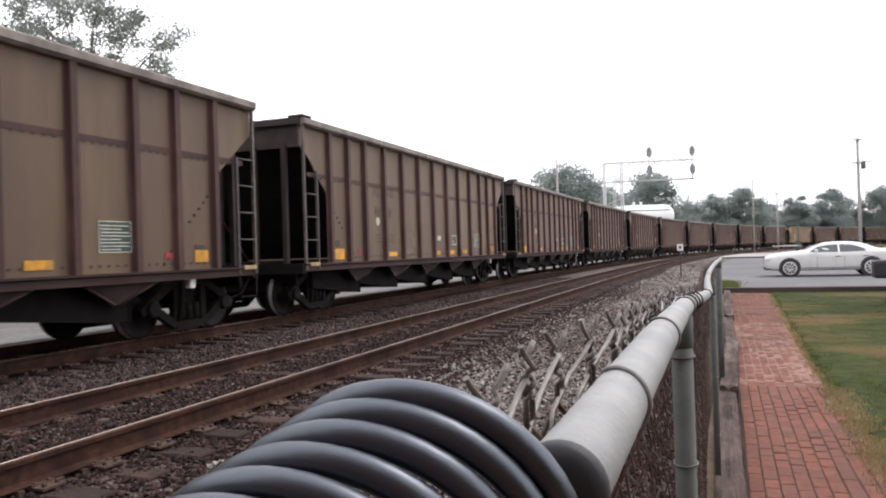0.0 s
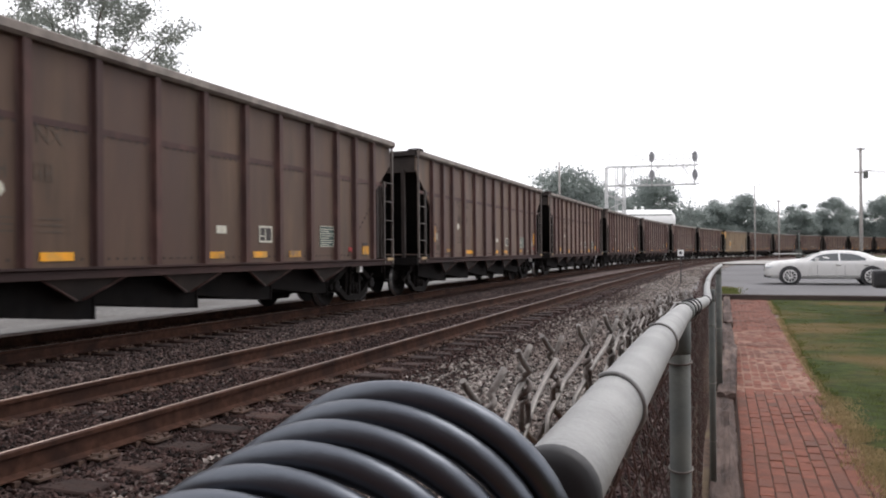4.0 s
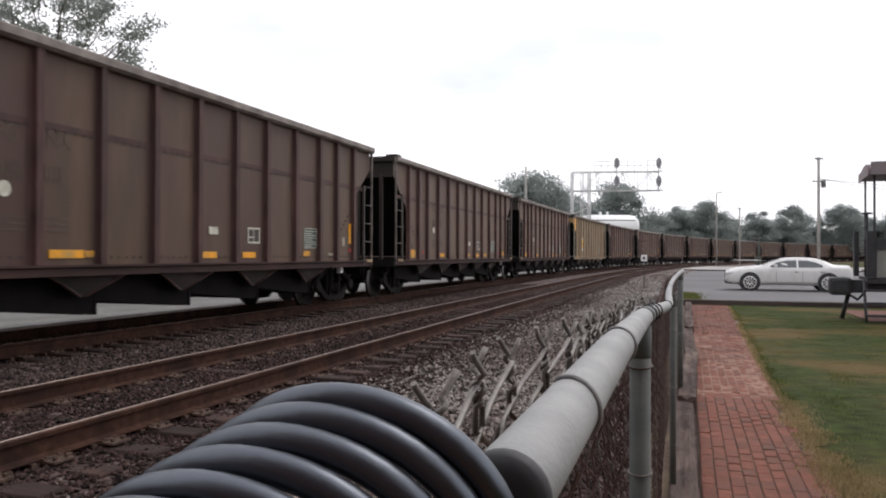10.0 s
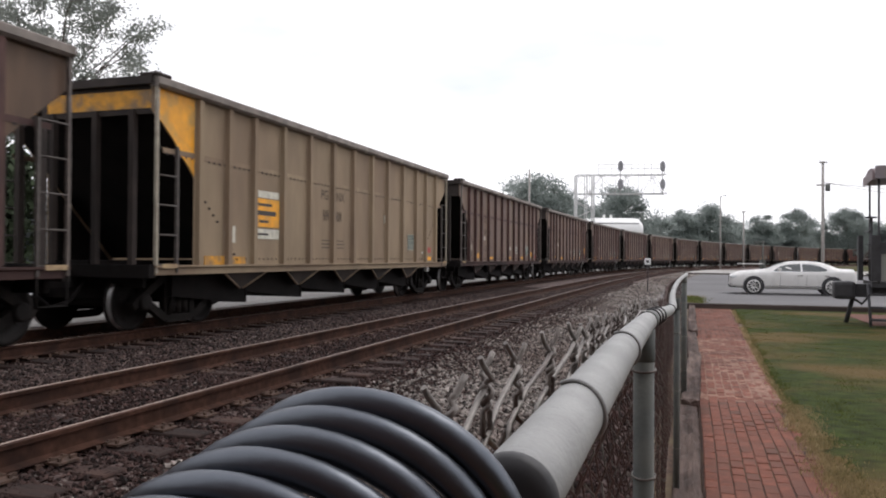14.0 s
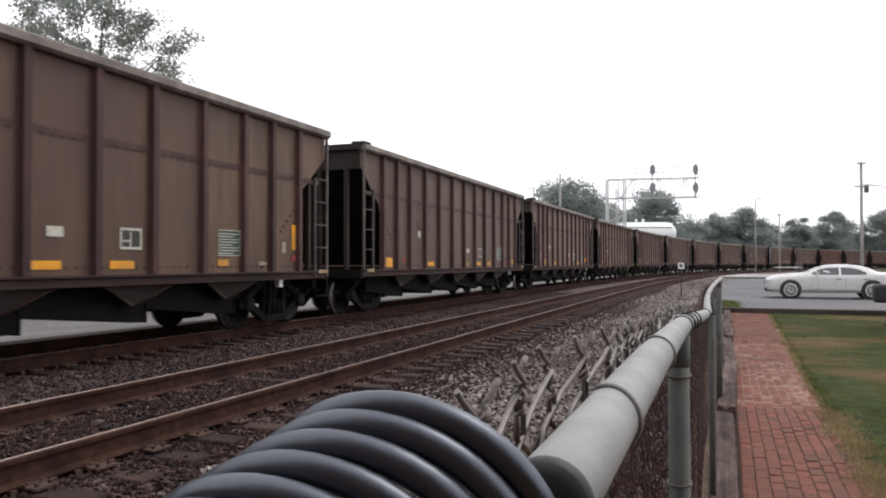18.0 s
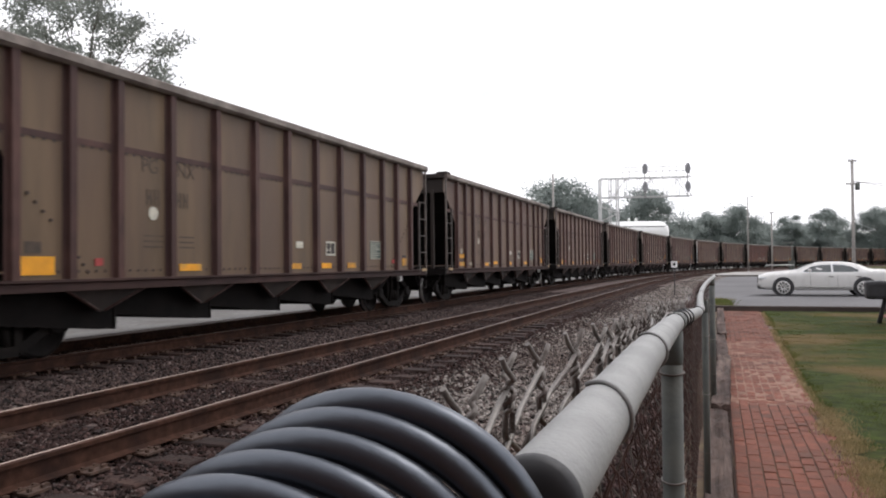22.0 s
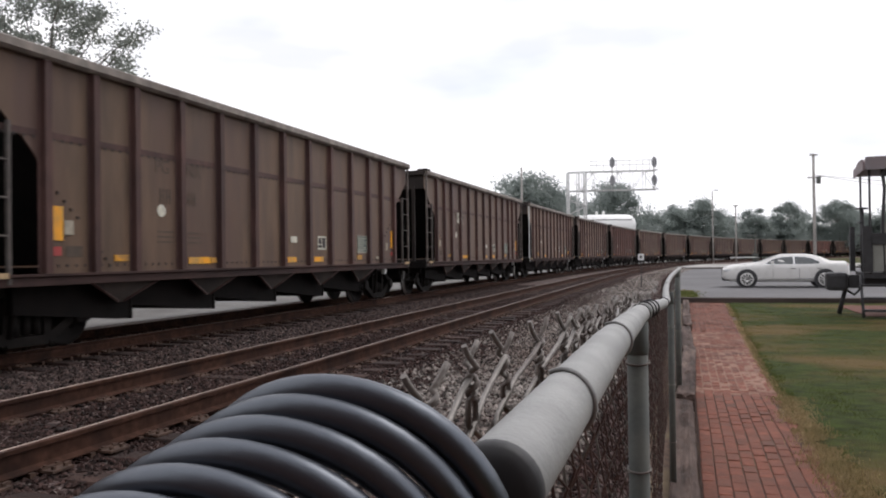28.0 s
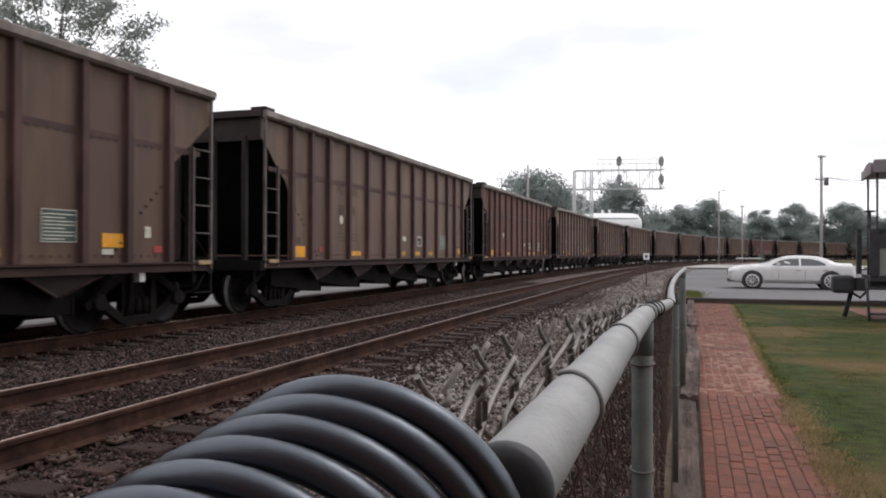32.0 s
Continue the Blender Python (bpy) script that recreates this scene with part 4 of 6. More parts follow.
            me.materials.append(M["dark_mark"])
            part("letter", me, None, mk, at=pose(xs + 0.008, yy, 2.46, 90, 0, 90))
    return car, wheels


COMMON = [("box", 1.09, 1.40, 0.42, 0.30), ("placard", 3.22, 1.33, 0.60, 0.43), ("white_mark", -0.07, 1.54, 0.26, 0.13), ("letters", -4.2, 2.54, 1.2, 0.3)]
marks_a = COMMON + [("yellow", -6.30, 1.11, 0.52, 0.23), ("box_faint", -6.22, 1.38, 0.24, 0.14), ("red_mark", -5.12, 1.22, 0.14, 0.10), ("dot", -4.0, 1.98, 0.10, 0.1), ("yellow", -3.42, 1.13, 0.52, 0.11), ("yellow_worn", -0.28, 1.13, 0.42, 0.11), ("yellow", 0.92, 1.13, 0.42, 0.11), ("yellow_worn", 2.05, 1.13, 0.42, 0.12), ("yellow_worn", 5.18, 1.16, 0.32, 0.19), ("red_mark", 4.5, 1.22, 0.16, 0.1), ("dark_mark", 5.2, 1.38, 0.22, 0.05)]
marks_b = COMMON + [("white_worn", -6.17, 1.49, 0.22, 0.18), ("box_faint", -6.27, 1.27, 0.32, 0.14), ("red_mark", -6.37, 1.20, 0.12, 0.12), ("yellow", -5.47, 1.18, 0.52, 0.19), ("white_worn", -5.3, 1.09, 0.3, 0.075), ("dot", -4.16, 1.96, 0.09, 0.1), ("yellow", -3.4, 1.13, 0.55, 0.10), ("yellow", -0.25, 1.13, 0.42, 0.11), ("yellow", 2.2, 1.14, 0.42, 0.11), ("yellow", 4.28, 1.27, 0.42, 0.20), ("white_mark", 4.28, 1.17, 0.22, 0.08), ("white_mark", 5.16, 1.42, 0.13, 0.17), ("red_mark", 5.36, 1.20, 0.2, 0.1)]
marks_c = COMMON + [("yellow", -6.27, 1.48, 0.17, 0.45), ("white_worn", -6.08, 1.56, 0.16, 0.19), ("red_mark", -6.27, 1.28, 0.14, 0.12), ("box_faint", -6.05, 1.26, 0.3, 0.15), ("yellow_worn", -5.15, 1.20, 0.3, 0.09), ("dot", -4.1, 1.98, 0.10, 0.1), ("yellow", -3.42, 1.14, 0.6, 0.11), ("yellow_worn", -2.8, 1.15, 0.16, 0.09), ("yellow", -0.28, 1.13, 0.45, 0.11), ("yellow", 0.92, 1.13, 0.45, 0.11), ("yellow_worn", 3.2, 1.16, 0.3, 0.11), ("yellow", 5.48, 1.46, 0.18, 0.48), ("white_worn", 5.12, 1.40, 0.14, 0.2), ("white_worn", 4.4, 1.17, 0.22, 0.07), ("red_mark", 5.48, 1.25, 0.14, 0.1)]
marks_d = COMMON + [("yellow", -6.1, 1.38, 0.52, 0.12), ("yellow", -6.1, 1.13, 0.52, 0.12), ("dark_mark", -6.02, 1.30, 0.34, 0.03), ("white_worn", -6.02, 1.53, 0.22, 0.15), ("red_mark", -6.24, 1.16, 0.12, 0.1), ("dot", -4.05, 1.96, 0.09, 0.1), ("white_worn", -5.1, 1.14, 0.36, 0.1), ("yellow", -3.42, 1.12, 0.55, 0.10), ("white_worn", -2.95, 1.18, 0.3, 0.06), ("yellow", -2.2, 1.16, 0.5, 0.11), ("yellow", -0.25, 1.13, 0.45, 0.12), ("yellow", 2.2, 1.15, 0.42, 0.11), ("yellow", 5.3, 1.2, 0.22, 0.2)]
marks_t = [("white_mark", -4.62, 2.32, 0.84, 0.13), ("yellow", -4.64, 1.76, 0.88, 0.54), ("dark_mark", -4.55, 2.16, 0.52, 0.05), ("dark_mark", -4.55, 1.98, 0.66, 0.09), ("dark_mark", -4.50, 1.84, 0.34, 0.05), ("white_mark", -4.64, 1.53, 0.88, 0.19), ("dark_mark", -4.56, 1.60, 0.40, 0.04), ("white_mark", -5.63, 1.44, 0.34, 0.30), ("yellow_worn", -6.20, 1.04, 0.62, 0.16), ("yellow_worn", -5.40, 1.06, 0.44, 0.13), ("white_worn", 1.5, 2.1, 0.4, 0.2), ("letters", -1.9, 2.45, 1.2, 0.3), ("placard", 3.3, 1.4, 0.6, 0.45), ("white_mark", 4.5, 1.30, 0.14, 0.07), ("red_mark", 5.05, 1.34, 0.28, 0.16), ("yellow", 4.75, 1.10, 0.62, 0.12)]
BROWN = "dust-brown coal hopper car"
models = {
    "a": coal_car("sheet", BROWN + " with yellow tags along the sill", marks_a),
    "o": coal_car("sheet_olive", "olive-brown coal hopper car with yellow tags along the sill", marks_a),
    "s": coal_car("sheet_olive", "olive-brown coal hopper car with a pale dust smear", marks_a + [("smear", -2.41, 1.17, 1.0, 1.0)]),
    "b": coal_car("sheet", BROWN + " with white and yellow tags along the sill", marks_b),
    "c": coal_car("sheet", BROWN + " with an upright yellow tag at each end", marks_c),
    "d": coal_car("sheet", BROWN + " with two stacked yellow bars", marks_d),
    "tan": coal_car("sheet_tan", "pale tan open-top coal hopper car with yellow corner panels", marks_t, corner="yellow", rib_mat="sheet_tan"),
    "white": coal_car("sheet", BROWN + " with a white corner ladder", marks_b, corner="white"),
    "patch": coal_car("sheet", BROWN + " with a white lettered patch", marks_c, patch=True),
    "red": coal_car("sheet_red", "oxide-red open-top steel coal hopper car with rusty ribs", marks_a),
}
PITCH = 16.18
pattern = "aaaacbbcaaabcabadabccbaabcabacbdabcacbabca"
special = {0: "o", 1: "s", 15: "o", 10: "tan", 20: "patch", 21: "white", 23: "red", 31: "red"}
train, used = [], set()
for n in range(-1, 41):
    key = special.get(n, pattern[n % len(pattern)])
    model, wheels = models[key]
    if key in used:
        car = copy_thing(model, Matrix())
    else:
        car = model
        used.add(key)
    train.append((n, car))

# ---- fence with its top rail, fabric and posts ----
fence = thing("chain_link_fence", "weathered galvanised chain-link fence with a round top rail", "fence")
RAIL_AX = [(-0.071, 0.305, 1.400), (-0.072, 0.55, 1.400), (-0.074, 0.80, 1.399), (-0.077, 1.06, 1.393), (-0.084, 1.5, 1.378), (-0.087, 1.82, 1.365), (-0.081, 2.15, 1.352), (-0.077, 2.8, 1.318), (-0.079, 3.54, 1.288), (-0.104, 4.5, 1.274), (-0.120, 5.3, 1.271), (-0.128, 6.2, 1.278), (-0.118, 7.0, 1.296), (-0.090, 7.8, 1.318), (-0.055, 8.4, 1.337)]


def rail_at(y):
    return Vector((float(np.interp(y, [p[1] for p in RAIL_AX], [p[0] for p in RAIL_AX])), y, float(np.interp(y, [p[1] for p in RAIL_AX], [p[2] for p in RAIL_AX]))))


bm = bmesh.new()
pts = [rail_at(a) for a in np.linspace(0.305, 1.66, 12)]
tube(bm, pts, 0.0188, 32, False)
tube(bm, pts[:3], 0.0172, 32, False)
ring = [bm.verts.new(pts[0] + Vector((0.0188 * math.cos(a), 0, 0.0188 * math.sin(a)))) for a in np.linspace(0, 2 * math.pi, 32, endpoint=False)]
ring2 = [bm.verts.new(pts[0] + Vector((0.0172 * math.cos(a), 0, 0.0172 * math.sin(a)))) for a in np.linspace(0, 2 * math.pi, 32, endpoint=False)]
for k in range(32):
    bm.faces.new((ring[k], ring[(k + 1) % 32], ring2[(k + 1) % 32], ring2[k]))
part("top_rail", bm, "galv", fence, "smooth grey galvanised pipe rail, open at its end")
bm = bmesh.new()
tube(bm, [rail_at(a) for a in np.linspace(1.64, 8.4, 40)], 0.0180, 20)
part("top_rail", bm, "galv", fence, "slightly bent further length of the top rail")
bm = bmesh.new()
tube(bm, [rail_at(1.60), rail_at(1.63), rail_at(1.70), rail_at(1.73)], 0.0205, 24)
part("rail_sleeve", bm, "galv_dull", fence)
bm = bmesh.new()
lathe(bm, [(0.2985, 0.0015), (0.2990, 0.0080), (0.3015, 0.0140), (0.3040, 0.0186), (0.3070, 0.0197), (0.3110, 0.0200), (0.3125, 0.0190)], "y", 28, (-0.071, 0, 1.400))
part("rail_plug", bm, "plug", fence, "black domed rubber plug in the rail end")
for y, r, shift_x in ((1.65, 0.0215, -0.003), (4.9, 0.019, 0.032), (8.34, 0.030, -0.012)):
    p = rail_at(y)
    bm = bmesh.new()
    px = p.x - 0.006 + shift_x
    tube(bm, [(px, y, -0.35), (px, y, p.z - 0.018)], r, 20)
    post = part("post", bm, "galv_dull", fence, "dull grey steel line post")
    bm = bmesh.new()
    tube(bm, [(px, y, p.z - 0.085), (px, y, p.z - 0.082), (px, y, p.z - 0.012)], [r + 0.0005, r + 0.0015, r + 0.0015], 20)
    part("post_cap", bm, "galv_dull", post, "dark loop cap under the rail")
    for zz in (1.27, 1.05, 0.7, 0.35):
        bm = bmesh.new()
        tube(bm, [(px + (r + 0.0025) * math.cos(a), y + (r + 0.0025) * math.sin(a), zz + 0.004 * math.sin(a)) for a in np.linspace(0, 2 * math.pi, 17)], 0.0022, 6)
        part("tie_wire", bm, "wire", post)


def loop(y, slant, r, wire=0.0016, mt="galv"):
    bm = bmesh.new()
    c = rail_at(y)
    line = [c + Vector((r * math.cos(a), slant * math.cos(a), r * math.sin(a))) for a in np.linspace(2.15, -2.6, 22)]
    line.append(c + Vector((-0.038, 0.0, -0.028)))
    tube(bm, line, wire, 7)
    part("tie_wire", bm, mt, fence, "bent tie wire round the rail")


loop(0.505, -0.012, 0.0203)
loop(0.90, -0.010, 0.0203)
for y in (1.80, 1.92, 2.05, 3.0):
    loop(y, -0.006, 0.0206, 0.0019, "black")
loop(5.6, -0.008, 0.020)

# woven fabric: each wire zigzags upward and hooks its neighbours; the ends are twisted together in pairs
PITCH_Y, ROWS = 0.080, 45
rng_f = random.Random(4)


def fabric_top(y):
    """Height of the twisted ends' tips above the path."""
    return float(np.interp(y, (0.3, 0.65, 1.1, 2.0, 2.6, 3.6, 8.4), (1.444, 1.445, 1.425, 1.400, 1.366, 1.326, 1.325)))


def fabric_x(y):
    return rail_at(min(8.4, max(0.34, y))).x - float(np.interp(y, (0.3, 0.50, 0.58, 0.66, 0.9, 1.4), (0.040, 0.039, 0.032, 0.026, 0.028, 0.034))) + 0.002 * math.sin(y * 11.0)


def fabric_wire(k):
    """The k-th wire of the fabric, from the bottom up; neighbours are twisted together in pairs at the top."""
    y0 = 0.326 + k * PITCH_Y / 2
    pair = random.Random((k + 1) // 2 + 7)
    odd_top = 1 if (ROWS + k) % 2 else -1
    cy = y0 + odd_top * PITCH_Y / 4
    tall, lean_x, lean_y = pair.uniform(0.021, 0.025), pair.uniform(-0.006, 0.004), pair.uniform(-0.004, 0.006)
    top = fabric_top(cy) - tall - 0.013 + pair.uniform(-0.004, 0.003)
    row = (top - 0.06) / ROWS
    out = []
    for i in range(ROWS + 1):
        odd = 1 if (i + k) % 2 else -1
        out.append((fabric_x(y0) + 0.0055 * odd * (1 if k % 2 else -1) - 0.009 * min(ROWS - i, 2.2) * float(np.interp(y0, (1.0, 4.0), (1.0, 0.5))), y0 + odd * PITCH_Y / 4, 0.06 + i * row))
    # the ends cross and bulge below their twist
    out[-1] = (fabric_x(cy), cy + odd_top * 0.008, top - 0.010)
    bx = fabric_x(cy)
    for i in range(1, 13):
        a, f = i * 0.95 + (math.pi if k % 2 else 0), i / 12
        out.append((bx + 0.0025 * math.cos(a) + lean_x * f * f, cy + 0.0025 * math.sin(a) + lean_y * f, top + tall * f))
    e, s = out[-1], 1 if k % 2 else -1
    out.append((e[0] + 0.0015 * s, e[1] + s * 0.003, e[2] + 0.003))
    out.append((e[0] + 0.0033 * s, e[1] + s * 0.007, e[2] + 0.008))
    out.append((e[0] + 0.0045 * s, e[1] + s * 0.010, e[2] + 0.014 + rng_f.uniform(-0.003, 0.002)))
    return out


for k in range(200):
    line = fabric_wire(k)
    bm = bmesh.new()
    tube(bm, line[:ROWS] if k < 60 else line, 0.0017, 8 if k < 60 else 6)
    strand = part("fabric_wire", bm, "wire" if k % 5 == 2 else "rust_wire", fence)
    if k < 60:
        bm = bmesh.new()
        tube(bm, line[ROWS - 1:], 0.0018, 8)
        part("twisted_end", bm, "wire", strand, "grey twisted wire end")
# loose strands that slant down from the twists towards the rail
for i in range(1, 11):
    y = 0.346 + 0.08 * i
    near, z = 0.82 * y, fabric_top(y)
    bm = bmesh.new()
    tube(bm, [(fabric_x(y), y, z - 0.017), (fabric_x(y) - 0.002, y - 0.012, z - 0.024), (fabric_x((y + near) / 2) - 0.002, (y + near) / 2, z - 0.036), (fabric_x(near) + 0.001, near, z - 0.051), (fabric_x(near) + 0.004, near - 0.02, z - 0.066)], 0.0018, 8)
    part("slanting_strand", bm, "wire", fence, "loose grey strand slanting along the fence")
for dx, dz, y0, y1, wave in ((-0.004, -0.058, 0.95, 2.6, 0.005), (0.004, -0.066, 0.75, 2.4, 0.005), (-0.008, -0.034, 0.80, 2.9, 0.008), (0.006, -0.045, 1.05, 3.2, 0.007), (-0.002, -0.022, 1.25, 2.7, 0.009), (0.010, -0.030, 1.5, 3.0, 0.006), (-0.012, -0.050, 1.4, 3.3, 0.007)):
    bm = bmesh.new()
    tube(bm, [(fabric_x(y) + dx - wave * math.sin(y * 9 + dx * 300), y, fabric_top(y) + dz + wave * math.sin(y * 7 + dz * 140)) for y in np.linspace(y0, y1, 44)], 0.0021, 6)
    part("tension_wire", bm, "wire", fence, "loose tension wire along the twisted ends")

# ---- coil of black hose at the rail's open end ----
hose = thing("hose_coil", "coil of glossy black rubber hose hung at the fence rail's end", "hose")
HC, HR = Vector((-0.1213, 0.2783, 1.3924)), 0.058
HN = Vector((-0.0056, -0.9352, -0.3541)).normalized()
HU = Vector((0, 0, 1)).cross(HN).normalized()
HV = HN.cross(HU)
H_STEP, H_BEND = Vector((-0.00614, -0.00906, -0.00571)), Vector((-0.000232, -0.00049, 0.00002))
side = 1 if HU.x > 0 else -1
coil = []
for i in range(0, 9 * 48 + 1):
    k = i / 48 - 0.5
    a = 2 * math.pi * (k + 0.25)
    coil.append(HC + k * H_STEP + k * k * H_BEND + HR * (math.cos(a) * HU + math.sin(a) * HV))
tail = [Vector((-0.071, 0.33, 1.392)), Vector((-0.072, 0.312, 1.391)), Vector((-0.077, 0.298, 1.384)), Vector((-0.088, 0.294, 1.368)), Vector((-0.104, 0.296, 1.350))]
bm = bmesh.new()
tube(bm, coil, 0.0060, 16)
part("coiled_hose", bm, "hose", hose, "nine stacked turns of black hose")
bm = bmesh.new()
tube(bm, tail + coil[:1], 0.0060, 16)
part("hose_end", bm, "hose", hose, "hose end tucked into the open rail")

# ---- timber edging, brick path, lawn ----
rng_b = np.random.default_rng(21)
edging = thing("timber_edging", "weathered grey landscape timbers edging the brick path", "edging", kind="structure")
# start, end, middle, height and turn of each timber
for y, y1, mid, up, turn in ((-3.0, 2.6, 0.0, 0.0, 0.1), (2.63, 7.70, -0.005, 0.0, 0.30), (7.75, 11.95, -0.006, 0.035, -0.75), (12.0, 15.6, 0.03, -0.01, 0.5), (15.65, 20.0, 0.03, 0.02, 0.4), (20.05, 24.4, 0.02, -0.01, 0.2)):
    bm = bmesh.new()
    soft_box(bm, -0.092, 0, -0.14, 0.080, y1 - y, 0.105, 0.020, 2)
    for cut in np.linspace(0.06, y1 - y - 0.06, 40):
        bmesh.ops.bisect_plane(bm, geom=bm.verts[:] + bm.edges[:] + bm.faces[:], plane_co=(0, cut, 0), plane_no=(0, 1, 0))
    for cut in (-0.05, -0.01, 0.03):
        bmesh.ops.bisect_plane(bm, geom=bm.verts[:] + bm.edges[:] + bm.faces[:], plane_co=(cut, 0, 0), plane_no=(1, 0, 0))
    for v in bm.verts:
        split = -0.022 if -0.03 < v.co.x < 0.0 and v.co.z > 0.08 and noise.noise((3.0, (v.co.y + y) * 1.3, 2.0)) > 0.0 else 0.0
        v.co += Vector((0.016 * noise.noise((v.co.z * 9, v.co.y * 5, y)), 0, split + 0.018 * noise.noise((v.co.x * 14, v.co.y * 4, y + 5)) + 0.010 * noise.noise((v.co.x * 40, v.co.y * 15, y))))
    part("timber", bm, "timber", edging, at=pose(mid, y, up, 0, 2.0, turn))
bm = bmesh.new()
soft_box(bm, -0.6, 24.55, -0.1, 12.0, 24.79, 0.15, 0.02)
for v in bm.verts:
    v.co.z += 0.012 * noise.noise((v.co.x, v.co.y, 2))
tagged(new("kerb", mesh_of("kerb", bm, "kerb_wood")), "dark timber kerb between path and car park", "kerb", kind="structure")


EDGE_Y, EDGE_X = (3.0, 5.36, 6.2, 7.4, 8.72, 9.67, 13.07, 18.1, 24.6), (0.93, 0.875, 0.865, 0.86, 0.91, 0.875, 0.935, 1.01, 1.12)


def path_edge(y):
    return float(np.interp(y, EDGE_Y, EDGE_X))


tagged(new("soil_bed", sheet("soil_bed", -0.3, -3.1, 11.0, 24.6, -0.026, 60, 130, "soil", 0.010)), "sandy soil between bricks and along the path's edge", "soil", kind="structure")
path = thing("brick_path", "worn red brick path with uneven sunken bricks", "path", kind="structure")
BW, BL = 0.0925, 0.190
proto = []
for v in range(5):
    bm = bmesh.new()
    soft_box(bm, -BW / 2 + 0.0034, -BL / 2 + 0.0010, -0.05, BW / 2 - 0.0034, BL / 2 - 0.0010, 0.0, 0.0045)
    for q in bm.verts:
        q.co += Vector((rng_b.uniform(-0.002, 0.002), rng_b.uniform(-0.002, 0.002), rng_b.uniform(-0.002, 0.002)))
    proto.append(mesh_of("brick", bm, "brick"))
laid = []
y = -3.0


def joints(name, y0, y1, deep, material, label):
    """Filling between the bricks, a little below their tops."""
    xs, ys = np.linspace(0.07, 1, 7), np.linspace(y0, y1, int((y1 - y0) / 0.12))
    verts = [(0.07 + (path_edge(b) - 0.07) * (a - 0.07) / 0.93, b, deep + 0.010 * noise.noise((a * 1.3, b * 1.3, 4))) for b in ys for a in xs]
    faces = [(j * 7 + i, j * 7 + i + 1, j * 7 + i + 8, j * 7 + i + 7) for j in range(len(ys) - 1) for i in range(6)]
    return tagged(new(name, raw(name, verts, faces, material)), label, "sand", kind="structure")


joints("joint_soil", -3.0, 8.66, -0.0065, "joint_soil", "dark soil in the joints of the old bricks")
joints("joint_sand", 8.68, 15.4, -0.0012, "joint_sand", "pale sand in the joints of the relaid bricks")
joints("joint_soil", 15.42, 24.4, -0.004, "joint_soil", "dark soil in the joints of the further bricks")
while y < 24.5:
    across = 8.62 < y < 8.9 or 12.4 < y < 15.3 or 19.4 < y < 19.6
    if across:
        x = 0.085 - (BL / 2 if int(round(y / BW)) % 2 else 0)
        while x < path_edge(y) + rng_b.uniform(-0.12, 0.0):
            if x > 0.02:
                laid.append((x + BL / 2, y + BW / 2, 90))
            x += BL
        y += BW
        continue
    x, col = 0.085, 0
    while x < path_edge(y) + rng_b.uniform(-0.07, 0.03):
        laid.append((x + BW / 2, y + BL / 2 + (BL / 2 if col % 2 else 0), 0))
        x += BW
        col += 1
    y += BL
laid.sort(key=lambda p: p[1])
near = [p for p in laid if p[1] > 4.4][:300]
rest_v, rest_f = [], []
for x, y, rz in laid:
    dz = 0.010 * noise.noise((x * 1.3, y * 1.3, 4)) + rng_b.uniform(-0.0022, 0.0022)
    m = pose(x + 0.012 * noise.noise((0.5, y * 0.7, 6)), y, dz, rng_b.normal(0, 0.9), rng_b.normal(0, 1.2), rz + rng_b.normal(0, 0.9))
    if (x, y, rz) in near:
        part("brick", proto[int(rng_b.integers(5))], None, path, at=m)
    else:
        k = len(rest_v)
        a, b = BW / 2 - 0.0045, BL / 2 - 0.0045
        rest_v += [tuple(m @ Vector(c)) for c in ((-a, -b, 0), (a, -b, 0), (a, b, 0), (-a, b, 0), (-a, -b, -0.04), (a, -b, -0.04), (a, b, -0.04), (-a, b, -0.04))]
        rest_f += [(k, k + 1, k + 2, k + 3), (k + 4, k + 5, k + 1, k), (k + 5, k + 6, k + 2, k + 1), (k + 6, k + 7, k + 3, k + 2), (k + 7, k + 4, k, k + 3)]
islands(M["brick"], 0.13)
part("distant_bricks", raw("distant_bricks", rest_v, rest_f, "brick"), None, path, "red bricks further along the path", kind="stuff")

# lawn: a low uneven turf with a ragged edge, and blades
lv, lf = [], []
ny, nx = 220, 60
for j in range(ny + 1):
    y = -3.0 + 27.5 * j / ny
    x0 = path_edge(y) + 0.07 + 0.10 * float(np.interp(y, (6.5, 8.5), (1, 0))) + 0.09 * noise.noise((0.3, y * 1.4, 1)) + 0.06 * noise.noise((0.7, y * 6, 3))
    for i in range(nx + 1):
        f = (i / nx) ** 1.6
        x = x0 + (11.0 - x0) * f
        lift = -0.02 if i == 0 else 0.022 * min(1, (x - x0) / 0.12) - 0.012
        lv.append((x, y, lift + 0.014 * noise.noise((x * 2.5, y * 2.5, 7))))
for j in range(ny):
    for i in range(nx):
        a = j * (nx + 1) + i
        lf.append((a, a + 1, a + nx + 2, a + nx + 1))
tagged(new("lawn", raw("lawn", lv, lf, "lawn", True)), "patchy green and straw-coloured mown lawn", "lawn", kind="structure")


